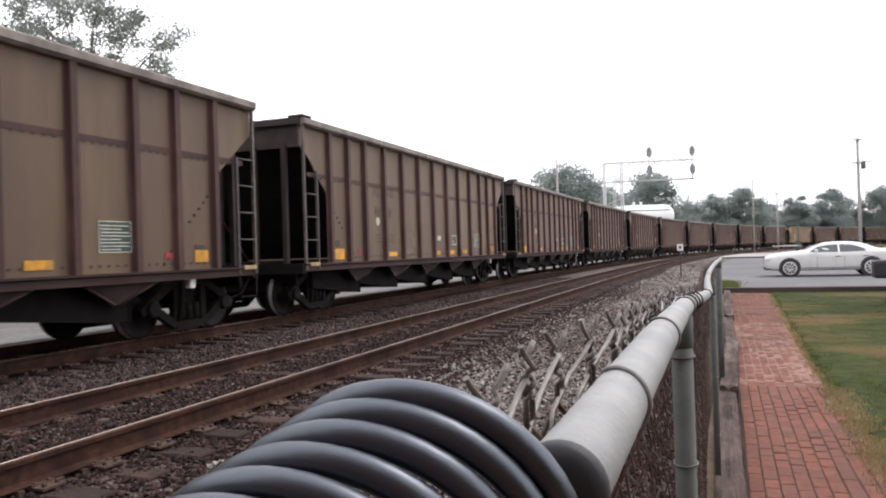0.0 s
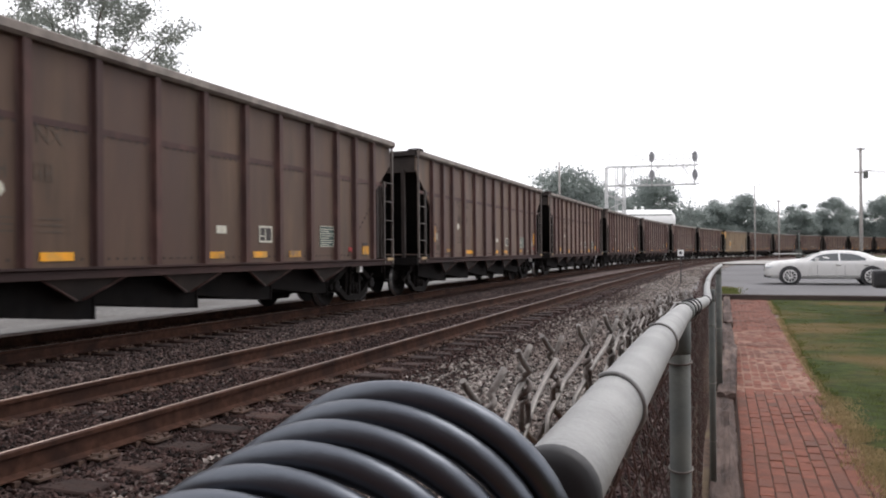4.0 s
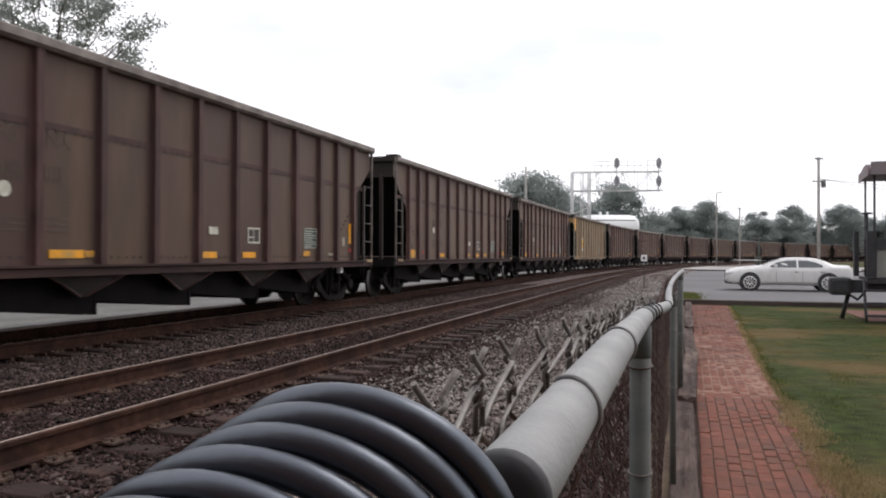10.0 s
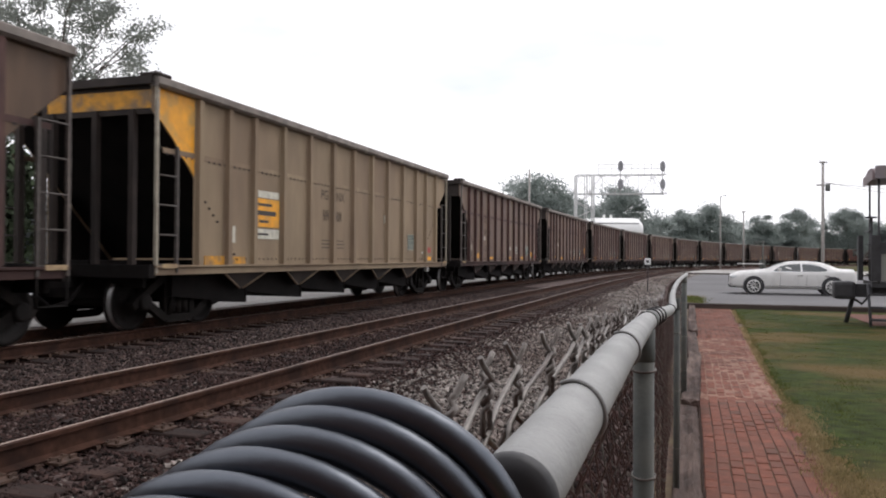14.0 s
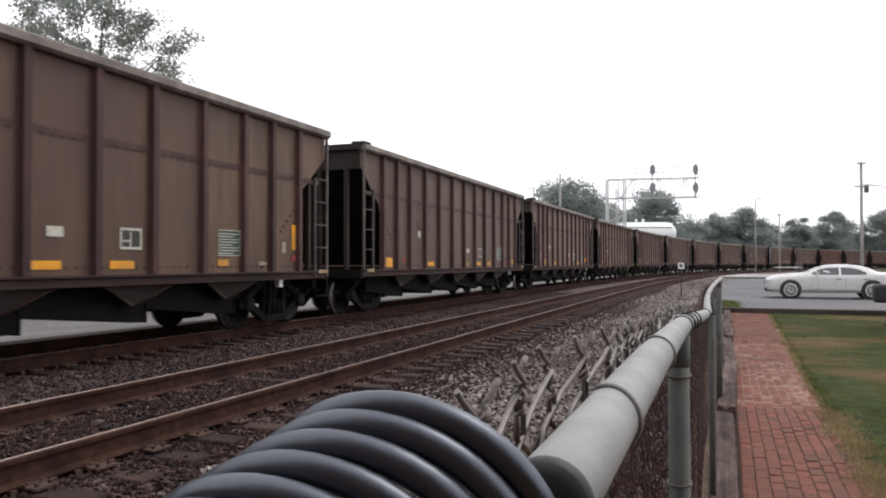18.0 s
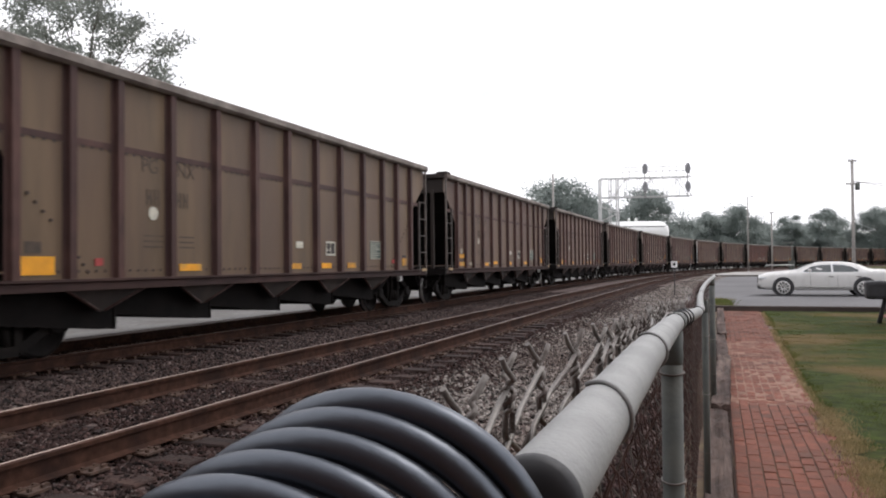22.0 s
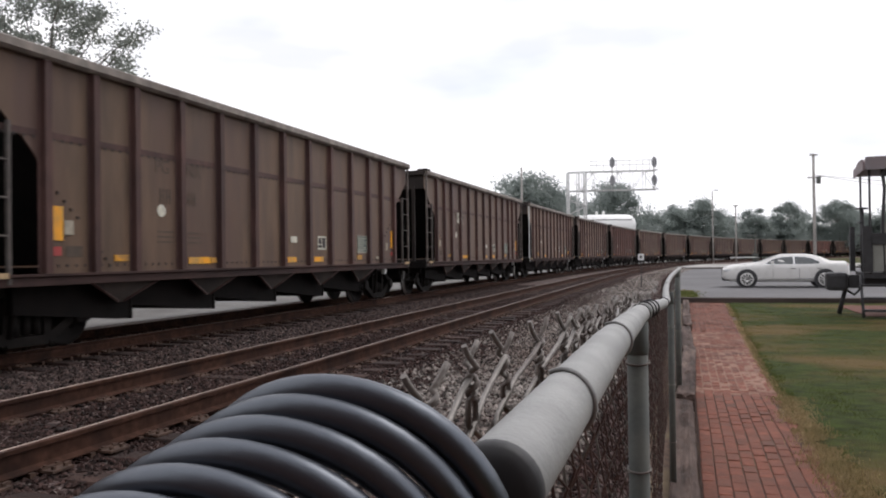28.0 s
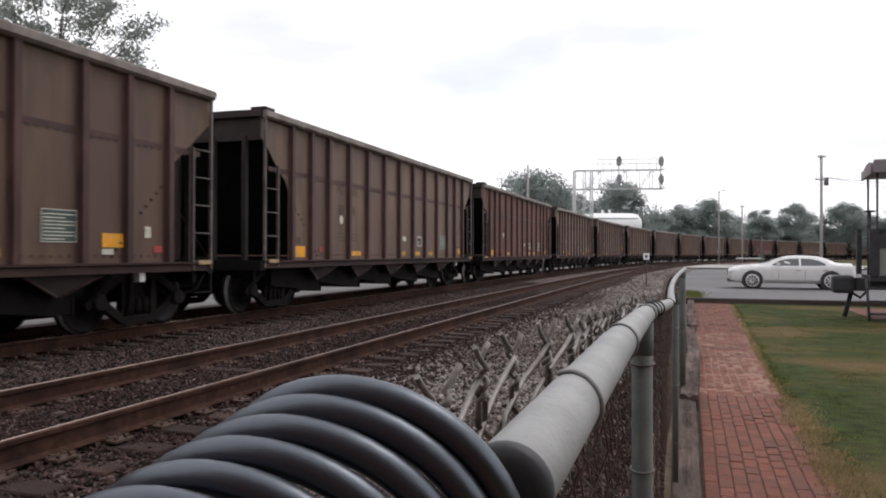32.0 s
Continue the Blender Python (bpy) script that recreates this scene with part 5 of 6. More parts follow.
def blades(name, n, x0, x1, y0, y1, h, label, seed, power=1.6, edge=True, material="grass", band=0.0):
    rng = np.random.default_rng(seed)
    y = y0 + (y1 - y0) * rng.uniform(0, 1, n) ** power
    e = np.interp(y, EDGE_Y, EDGE_X) if edge else np.full(n, x0)
    x = e + 0.03 + 0.10 * np.interp(y, (6.5, 8.5), (1, 0)) * rng.uniform(0, 1.3, n) + (x1 - e) * rng.uniform(0, 1, n) ** 1.1 if edge else rng.normal((x0 + x1) / 2, 0.24, n)
    if band:
        x = e + rng.normal(band / 2, band / 2.6, n)
    keep = np.array([noise.noise((a * 2.3, b * 2.3, 9)) > -0.28 - 0.6 * min(1, (a - c) / 0.5) for a, b, c in zip(x, y, e)])
    x, y = x[keep], y[keep]
    n = len(x)
    hh, a, w = h * rng.uniform(0.5, 1.2, n), rng.uniform(0, 6.28, n), 0.003 + 0.00055 * y
    lx, ly = rng.normal(0, 0.35, n) * hh, rng.normal(0, 0.35, n) * hh
    p = np.stack([np.stack([x - w * np.cos(a), y - w * np.sin(a), np.full(n, -0.005)], 1), np.stack([x + w * np.cos(a), y + w * np.sin(a), np.full(n, -0.005)], 1), np.stack([x + lx, y + ly, hh], 1)], 1)
    me = raw(name, p.reshape(-1, 3), np.arange(3 * n).reshape(-1, 3), material)
    return tagged(new(name, me), label, "grass", kind="stuff")


blades("grass", 170000, 1.0, 7.5, 4.2, 24.4, 0.018, "short green and straw-yellow grass of the lawn", 31)
blades("dry_grass", 9000, 0.9, 1.2, 4.2, 8.6, 0.030, "straw-dry grass fringe along the brick path", 33, 1.2, True, "straw", 0.22)
blades("dry_grass", 2600, 0.9, 1.2, 8.4, 24.0, 0.025, "thin dry grass along the further path edge", 34, 1.2, True, "straw", 0.08)
blades("grass", 3600, -0.55, 0.35, 24.85, 31.5, 0.11, "tuft of bright green grass at the car park corner", 32, 1.9, False)

# ---- white saloon car in the car park ----


def saloon(at):
    car = thing("saloon_car", "silver-white four-door saloon car parked on the asphalt", "car", at)
    # x runs from nose to tail, y from the near to the far side; each section: x, floor, hip height and half-width, top height and half-width
    sections = [(-0.985, 0.42, 0.66, 0.70, 0.76, 0.55), (-0.95, 0.33, 0.70, 0.80, 0.83, 0.62), (-0.82, 0.27, 0.76, 0.88, 0.89, 0.68), (-0.5, 0.25, 0.83, 0.92, 0.985, 0.70), (0.0, 0.24, 0.88, 0.93, 1.03, 0.70), (0.40, 0.24, 0.91, 0.93, 1.065, 0.69),
                (0.62, 0.24, 0.92, 0.93, 1.14, 0.66), (0.9, 0.24, 0.925, 0.93, 1.265, 0.61), (1.17, 0.24, 0.93, 0.93, 1.355, 0.575), (1.42, 0.24, 0.93, 0.93, 1.40, 0.56), (1.75, 0.24, 0.935, 0.93, 1.418, 0.555), (2.2, 0.24, 0.94, 0.93, 1.415, 0.555),
                (2.6, 0.24, 0.95, 0.93, 1.38, 0.56), (2.9, 0.24, 0.96, 0.93, 1.305, 0.585), (3.15, 0.24, 0.97, 0.93, 1.20, 0.62), (3.36, 0.25, 0.975, 0.925, 1.115, 0.66), (3.6, 0.26, 0.98, 0.92, 1.095, 0.70), (3.90, 0.28, 0.975, 0.90, 1.09, 0.70), (3.99, 0.30, 0.96, 0.88, 1.085, 0.68), (4.04, 0.33, 0.92, 0.86, 1.02, 0.64), (4.10, 0.40, 0.80, 0.82, 0.88, 0.60), (4.12, 0.48, 0.66, 0.78, 0.74, 0.56)]
    sections = [((3.05 + (a[0] - 3.05) * 0.87 if a[0] > 3.05 else a[0]),) + a[1:] for a in sections]
    xs_car = [a[0] for a in sections]

    def shape(x, k):
        return float(np.interp(x, xs_car, [a[k] for a in sections]))

    def flank(x, z):
        """Half-width of the glasshouse at a height."""
        lo, hi = shape(x, 2) + 0.05, shape(x, 4) - 0.045
        f = min(1, max(0, (z - lo) / max(0.02, hi - lo)))
        return 0.925 * shape(x, 3) * (1 - f) + shape(x, 5) * f

    bm = bmesh.new()
    rings = []
    for x in np.unique(np.concatenate([np.linspace(-0.985, xs_car[-1], 60), xs_car])):
        zb, zh, w, zt, wt = (shape(x, k) for k in (1, 2, 3, 4, 5))
        half = [(0.0, zb), (0.8 * w, zb), (0.96 * w, zb + 0.05), (0.99 * w, zb + 0.16), (w, (zb + zh) / 2 + 0.05), (0.995 * w, zh - 0.10), (0.965 * w, zh), (0.925 * w, zh + 0.05), (wt, zt - 0.045), (0.90 * wt, zt - 0.015), (0.6 * wt, zt), (0.0, zt + 0.012)]
        ring = half + [(-a, b) for a, b in half[-2:0:-1]]
        rings.append([bm.verts.new((x, a, b)) for a, b in ring])
    for a, b in zip(rings, rings[1:]):
        for k in range(len(a)):
            bm.faces.new((a[k], a[(k + 1) % len(a)], b[(k + 1) % len(a)], b[k])).smooth = True
    bm.faces.new(rings[0])
    bm.faces.new(rings[-1][::-1])
    bmesh.ops.recalc_face_normals(bm, faces=bm.faces[:])
    part("body", bm, "car_paint", car, "silver-white body with rounded roof and short boot")

    def pane(name, x0, x1, label):
        """Front or rear glass lying on the slope of the roof."""
        bm = bmesh.new()
        rows = [[bm.verts.new((x, f * shape(x, 5) * 0.86, shape(x, 4) + 0.018 - 0.010 * abs(f))) for f in (-1, -0.5, 0, 0.5, 1)] for x in np.linspace(x0, x1, 6)]
        for a, b in zip(rows, rows[1:]):
            for k in range(4):
                bm.faces.new((a[k], b[k], b[k + 1], a[k + 1])).smooth = True
        bmesh.ops.solidify(bm, geom=bm.faces[:], thickness=0.008)
        part(name, bm, "glass", car, label)

    pane("windscreen", 0.50, 1.20, "sloping tinted windscreen")
    pane("rear_glass", 2.80, 3.26, "sloping tinted rear glass")
    for s in (-1, 1):
        for name, out in (("front_window", [(0.70, 0.99), (1.10, 1.22), (1.42, 1.285), (1.84, 1.305), (1.84, 1.0)]), ("rear_window", [(1.91, 1.0), (1.91, 1.305), (2.3, 1.285), (2.58, 1.22), (2.86, 1.08), (2.82, 1.01)])):
            for material, grow, proud, label in (("chrome", 0.022, 0.004, "thin bright window trim"), ("glass", 0.0, 0.009, "dark tinted side window")):
                bm = bmesh.new()
                mx, mz = sum(a for a, b in out) / len(out), sum(b for a, b in out) / len(out)
                line = [(mx + (a - mx) * (1 + grow * 1.6), mz + (b - mz) * (1 + grow * 4)) for a, b in out]
                vs = [bm.verts.new((a, s * (flank(a, b) + proud), b)) for a, b in line]
                vi = [bm.verts.new((a, s * (flank(a, b) - 0.02), b)) for a, b in line]
                bm.faces.new(vs)
                bm.faces.new(vi[::-1])
                for i in range(len(out)):
                    j = (i + 1) % len(out)
                    bm.faces.new((vs[i], vi[i], vi[j], vs[j]))
                bmesh.ops.recalc_face_normals(bm, faces=bm.faces[:])
                part(name if material == "glass" else "window_trim", bm, material, car, label)
        for xx in (1.04, 2.06, 3.08):
            part("door_seam", boxes((xx, min(s * 0.915, s * 0.933), 0.34, xx + 0.010, max(s * 0.915, s * 0.933), 0.82)), "black", car)
        for xx in (1.72, 2.74):
            part("door_handle", boxes((xx, min(s * 0.91, s * 0.95), 0.80, xx + 0.2, max(s * 0.91, s * 0.95), 0.825)), "chrome", car)
        bm = bmesh.new()
        soft_box(bm, 0.95, s * 0.90 if s > 0 else -1.08, 1.0, 1.08, 1.08 if s > 0 else -0.90, 1.13, 0.03, 2)
        part("mirror", bm, "car_paint", car)
        part("sill_trim", boxes((0.5, min(s * 0.90, s * 0.938), 0.36, 2.6, max(s * 0.90, s * 0.938), 0.385)), "chrome", car)
        for xx in (0.0, 3.05):
            bm = bmesh.new()
            lathe(bm, [(s * 0.70, 0.425), (s * 0.937, 0.425)], "y", 28, (xx, 0, 0.37))
            part("wheel_arch", bm, "black", car)
            bm = bmesh.new()
            lathe(bm, [(s * 0.72, 0.26), (s * 0.72, 0.335), (s * 0.75, 0.355), (s * 0.92, 0.355), (s * 0.945, 0.335), (s * 0.945, 0.26)], "y", 32, (xx, 0, 0.355))
            wheel = part("wheel", bm, "tyre", car, "black tyre on an alloy wheel")
            bm = bmesh.new()
            lathe(bm, [(s * 0.80, 0.275), (s * 0.948, 0.275), (s * 0.952, 0.235), (s * 0.925, 0.215), (s * 0.915, 0.06), (s * 0.94, 0.05), (s * 0.94, 0.0005)], "y", 28, (xx, 0, 0.355))
            for k in range(10):
                a = k * math.pi / 5
                tube(bm, [(xx + 0.04 * math.cos(a), s * 0.945, 0.355 + 0.04 * math.sin(a)), (xx + 0.235 * math.cos(a), s * 0.952, 0.355 + 0.235 * math.sin(a))], 0.020, 6)
            part("rim", bm, "alloy", wheel, "ten-spoke alloy rim")
        bm = bmesh.new()
        soft_box(bm, -0.945, s * 0.74 - 0.14, 0.68, -0.62, s * 0.74 + 0.14, 0.79, 0.04, 2)
        part("headlight", bm, "lamp_lens", car)
        bm = bmesh.new()
        soft_box(bm, 3.80, s * 0.76 - 0.07, 0.66, 3.92, s * 0.76 + 0.07, 0.98, 0.03, 2)
        part("tail_light", bm, "red_lens", car)
    bm = bmesh.new()
    soft_box(bm, -1.0, -0.42, 0.52, -0.94, 0.42, 0.80, 0.02)
    part("grille", bm, "black", car)
    bm = bmesh.new()
    soft_box(bm, -1.015, -0.75, 0.34, -0.85, 0.75, 0.42, 0.02)
    part("front_bumper_opening", bm, "black", car)
    for s in (-1, 1):
        bm = bmesh.new()
        soft_box(bm, -0.95, s * 0.66 - 0.14, 0.40, -0.78, s * 0.66 + 0.17, 0.48, 0.02)
        part("fog_lamp_opening", bm, "black", car)
        bm = bmesh.new()
        soft_box(bm, -1.0, s * 0.6 - 0.3, 0.30, -0.72, s * 0.6 + 0.28, 0.345, 0.015)
        part("front_lip", bm, "black", car)
    return car


saloon(pose(2.55, 36.35, 0.0, 0, 0, -1.6))

# ---- open-sided park coach on show beyond the lawn ----


def coach(at):
    c = thing("park_coach", "old open-sided rail coach with maroon roof and grey panels", "rail coach", at)
    L, W = 7.5, 1.7
    bm = bmesh.new()
    outline = [(-0.12, 3.32), (-0.12, 3.44), (0.10, 3.56), (0.6, 3.62), (1.1, 3.62), (1.60, 3.56), (1.82, 3.42), (1.82, 3.32)]
    prism(bm, outline, "x", -0.08, L + 0.05)
    part("roof", bm, "maroon", c, "faded maroon rounded roof")
    part("roof_fascia", boxes((-0.07, -0.17, 3.31, L, -0.13, 3.60)), "slate", c, "dark slate side fascia under the roof edge")
    part("roof_fascia", boxes((-0.12, -0.12, 3.30, -0.08, W + 0.12, 3.50)), "maroon", c)
    part("roof_lamp", boxes((0.25, -0.05, 3.16, 0.42, 0.1, 3.30)), "black", c)
    for xx in (0.02, 0.30, 2.6, 5.0, 7.3):
        for yy in (0.0,) if xx == 0.30 else (0.0, W):
            bm = bmesh.new()
            if xx == 0.30:
                tube(bm, [(xx, yy, 0.95), (xx - 0.03, yy, 2.0), (xx + 0.02, yy, 2.9), (xx - 0.03, yy, 3.38)], 0.036, 8)
            else:
                tube(bm, [(xx, yy, 0.95), (xx, yy, 3.38)], 0.025, 8)
            part("roof_post", bm, "black", c)
    part("underframe", boxes((-0.1, 0.15, 0.70, L, W - 0.15, 0.98), (-0.12, -0.02, 0.86, L, W + 0.02, 0.99)), "black", c, "black steel underframe")
    for yy in (0.0, W):
        part("side_panel", boxes((0.06, yy - 0.03, 1.02, L, yy + 0.03, 1.62)), "grey_body", c, "pale grey half-height side panel")
        part("cap_rail", boxes((0.02, yy - 0.06, 1.62, L, yy + 0.06, 1.88)), "black", c)
    bm = boxes((-0.30, 0.88, 1.0, -0.20, 1.15, 2.06), (-0.14, -0.06, 1.0, 0.06, 0.04, 2.04))
    for zz in (1.15, 1.5, 1.85, 2.15):
        tube(bm, [(-0.13, 0.02, zz), (-0.13, 1.0, zz)], 0.02, 6)
    part("end_railing", bm, "black", c)
    bm = bmesh.new()
    tube(bm, [(-0.08, 0.5, 0.95), (-0.08, 0.5, 2.5)], 0.035, 8)
    lathe(bm, [(2.45, 0.12), (2.49, 0.12)], "z", 16, (-0.08, 0.5, 0))
    part("brake_stand", bm, "black", c)
    bm = boxes((-0.6, 0.45, 0.62, -0.1, 0.93, 0.92))
    soft_box(bm, -0.86, 0.35, 0.56, -0.40, 1.0, 0.98, 0.08, 2)
    part("coupler", bm, "black", c, "heavy black coupler")
    bm = bmesh.new()
    tube(bm, [(-0.58, 0.7, 0.0), (-0.44, 0.7, 0.58)], 0.05, 8)
    tube(bm, [(-0.44, 0.7, 0.58), (-0.25, 0.7, 0.45), (-0.12, 0.7, 0.6)], 0.03, 8)
    part("coupler_prop", bm, "black", c)
    for zz, yy in ((0.70, -0.16), (0.42, -0.34), (0.16, -0.50)):
        part("step", boxes((-0.22, yy - 0.14, zz - 0.02, 1.7, yy + 0.12, zz + 0.025)), "black", c, "black steel boarding step")
    for xx in (-0.20, 1.66):
        bm = bmesh.new()
        tube(bm, [(xx, -0.05, 0.92), (xx, -0.60, 0.02)], 0.03, 6)
        part("step_side", bm, "black", c)
    part("panel_box", boxes((0.30, 0.10, 1.88, 1.5, 0.55, 2.12)), "grey_body", c, "pale box above the side panel")
    for xx in (1.9, 2.9, 6.2, 7.2):
        for yy in (0.35, W - 0.35):
            bm = bmesh.new()
            lathe(bm, [(yy - 0.06, 0.33), (yy + 0.06, 0.33)], "y", 24, (xx, 0, 0.33))
            part("wheel", bm, "black", c)
    return c


coach(pose(3.99, 19.5, 0.02, 0, 0, -5.0))
tagged(new("coach_pad", mesh_of("coach_pad", boxes((3.95, 19.5, -0.03, 11.5, 23.4, 0.022)), "brick")), "brick pad under the old coach", "paving", kind="structure")

# ---- milepost sign by the track ----
sign = thing("milepost", "small square white sign on a thin black post", "sign", pose(-1.86, 35.0, -0.05))
bm = bmesh.new()
tube(bm, [(0, 0, -0.1), (0, 0, 1.55)], 0.022, 8)
part("post", bm, "black", sign)
bm = bmesh.new()
soft_box(bm, -0.13, -0.03, 1.28, 0.13, -0.012, 1.56, 0.006)
plate = part("plate", bm, "sign_white", sign)
part("writing", boxes((-0.06, -0.034, 1.36, 0.05, -0.031, 1.48)), "black", plate)

# ---- signal bridge over the tracks ----


def signal_bridge():
    g = thing("signal_bridge", "silver lattice cantilever signal bridge with black signal heads", "signal bridge")
    a, b = Vector((-11.15, 78.1, 0)), Vector((-2.45, 80.9, 0))
    d = (b - a).normalized()
    n = Vector((-d.y, d.x, 0))
    def P(u, w, z):
        q = a + d * u + n * w
        return (q.x, q.y, z)
    L = (b - a).length
    for w in (0.0, 1.1):
        for z in (8.0, 9.92):
            bm = bmesh.new()
            tube(bm, [P(0, w, z), P(L, w, z + 0.12)], 0.05, 6)
            part("chord", bm, "signal_grey", g)
        k = 0
        while k < 7:
            u = L * k / 7
            bm = bmesh.new()
            tube(bm, [P(u, w, 8.0), P(u, w, 9.95)], 0.030, 5)
            tube(bm, [P(u, w, 8.0 if k % 2 else 9.95), P(u + L / 7, w, 9.95 if k % 2 else 8.0)], 0.030, 5)
            part("brace", bm, "signal_grey", g)
            k += 1
    for u in (0.0, 1.0, 1.75):
        for w in (0.0, 1.1):
            bm = bmesh.new()
            tube(bm, [P(u, w, -0.1), P(u, w, 9.95)], 0.09 if u != 1.0 else 0.05, 6)
            part("leg", bm, "signal_grey", g)
    for k in range(10):
        for w in (0.0, 1.1):
            bm = bmesh.new()
            u0, u1 = (0.0, 1.75) if k % 2 else (1.75, 0.0)
            tube(bm, [P(u0, w, k * 0.8), P(u1, w, k * 0.8 + 0.8)], 0.045, 5)
            part("lattice", bm, "signal_grey", g)
    bm = bmesh.new()
    for z in (10.55, 11.0):
        tube(bm, [P(2.2, 0, z), P(8.9, 0, z + 0.1)], 0.032, 5)
    for u in np.linspace(2.2, 8.9, 11):
        tube(bm, [P(u, 0, 9.95), P(u, 0, 11.05)], 0.028, 5)
    part("walkway_railing", bm, "signal_grey", g)
    for u in (4.4, 8.65):
        for z in (10.72, 8.9):
            q = P(u, -0.25, z)
            bm = bmesh.new()
            lathe(bm, [(q[1] - 0.12, 0.18), (q[1] - 0.10, 0.27), (q[1], 0.27), (q[1] + 0.05, 0.12)], "y", 20, (q[0], 0, q[2] + 0.05))
            for v in bm.verts:
                v.co.z = q[2] + (v.co.z - q[2]) * 2.0
            head = part("signal_head", bm, "signal_dark", g, "dark oval signal head")
            for dz in (-0.28, 0.1, 0.48):
                bm = bmesh.new()
                lathe(bm, [(q[1] - 0.30, 0.10), (q[1] - 0.11, 0.10)], "y", 12, (q[0], 0, q[2] + dz))
                part("hood", bm, "signal_dark", head)
        bm = bmesh.new()
        tube(bm, [P(u, -0.1, 8.0), P(u, -0.1, 11.4)], 0.06, 6)
        part("mast", bm, "signal_grey", g)


signal_bridge()

# ---- poles, tank, crossing gear ----


def pole(x, y, h, r, label, arm=0, box_at=0, lamp=False):
    p = thing("utility_pole" if not lamp else "street_lamp", label, "pole" if not lamp else "street lamp", pose(x, y, -0.2))
    bm = bmesh.new()
    tube(bm, [(0, 0, 0), (0, 0, h * 0.5), (0, 0, h)], [r, r * 0.9, r * 0.75], 10)
    part("shaft", bm, "pole_wood", p)
    for k in range(arm):
        z = h - 0.15 - k * 2.2
        w = 0.36 if k == 0 else 0.6
        part("crossarm", boxes((-w, -r - 0.08, z - 0.07, w * (1 if k == 0 else 0.3), -r + 0.02, z + 0.07)), "pole_wood", p)
        for q in (-0.8, 0.6):
            if q < w * (1 if k == 0 else 0.3):
                bm = bmesh.new()
                lathe(bm, [(z + 0.07, 0.04), (z + 0.2, 0.05), (z + 0.22, 0.03)], "z", 8, (q * w, -r - 0.03, 0))
                part("insulator", bm, "tank", p)
    if box_at:
        bm = bmesh.new()
        lathe(bm, [(box_at, 0.19), (box_at + 0.05, 0.22), (box_at + 0.65, 0.22), (box_at + 0.7, 0.19)], "z", 14, (0.42, -0.1, 0))
        part("transformer", bm, "galv_dull", p, "grey pole transformer")
    if lamp:
        bm = bmesh.new()
        tube(bm, [(0, 0, h - 0.1), (0.2, 0, h + 0.1), (0.5, 0, h + 0.14)], 0.045, 6)
        part("arm", bm, "pole_wood", p)
        bm = bmesh.new()
        soft_box(bm, 0.4, -0.10, h + 0.06, 0.8, 0.10, h + 0.18, 0.04)
        part("lamp_head", bm, "galv_dull", p)
    return p


pole(12.1, 82.4, 11.3, 0.17, "tall grey wooden utility pole with a transformer", 2, 8.35)
pole(3.84, 116.4, 10.6, 0.10, "slim street lamp beyond the car park", lamp=True)
pole(7.63, 128.1, 9.2, 0.14, "weathered wooden utility pole beside the road", 1)
pole(-20.5, 100.0, 13.4, 0.16, "bare wooden pole behind the train")
pole(-8.3, 138.0, 9.7, 0.2, "bare wooden pole behind the white tank")
for x0, x1 in ((12.1, 45.0), (12.1, 60.0)):
    bm = bmesh.new()
    tube(bm, [(x0 + (x1 - x0) * f, 82.3 + 30 * f, 9.0 - 2.4 * math.sin(math.pi * f * 0.6) + 1.2 * f) for f in np.linspace(0, 1, 14)], 0.03, 5)
    tagged(new("overhead_cable", mesh_of("overhead_cable", bm, "pole_wood")), "thin cable strung from the utility pole", "cable", group="cables at the pole")

tank = thing("storage_tank", "large white horizontal storage tank with a domed end", "tank", pose(-10.9, 112.0, -0.05, 0, 0, 20))
bm = bmesh.new()
lathe(bm, [(-4.6, 0.3), (-4.4, 1.0), (-3.9, 1.5), (-3.2, 1.65), (3.0, 1.65), (3.7, 1.5), (4.2, 1.0), (4.4, 0.3)], "x", 36, (0, 0, 5.65))
part("shell", bm, "tank", tank)
for xx in (-1.2, -0.2):
    bm = bmesh.new()
    lathe(bm, [(7.2, 0.2), (7.68, 0.2), (7.75, 0.14)], "z", 12, (xx, 0, 0))
    part("valve_dome", bm, "tank", tank)
part("catwalk", boxes((-3.5, -1.72, 5.1, 3.4, -1.62, 5.2), (-3.5, -1.75, 4.7, 3.6, -1.63, 4.78)), "galv_dull", tank)
part("stripe", boxes((-3.7, -1.50, 6.42, 3.5, -1.40, 6.53)), "galv_dull", tank, "grey stripe along the tank")
for xx in (-2.6, 2.6):
    part("saddle", boxes((xx - 0.25, -1.2, -0.2, xx + 0.25, 1.2, 4.4)), "concrete", tank)

gate = thing("crossing_gear", "grey railway crossing mast and cabinet by the far road", "crossing mast", pose(9.6, 118.0, -0.05))
bm = bmesh.new()
tube(bm, [(0, 0, 0), (0, 0, 4.2)], 0.09, 8)
part("mast", bm, "galv_dull", gate)
part("crossarm", boxes((-1.2, -0.1, 3.9, 0.3, 0.1, 4.1)), "galv_dull", gate)
part("cabinet", boxes((-0.4, 0.3, 0, 0.4, 0.9, 1.5)), "galv_dull", gate)
part("gate_arm", boxes((-3.4, -0.06, 0.85, 0.2, 0.06, 0.97)), "tank", gate, "pale lowered gate arm")

# ---- trees ----


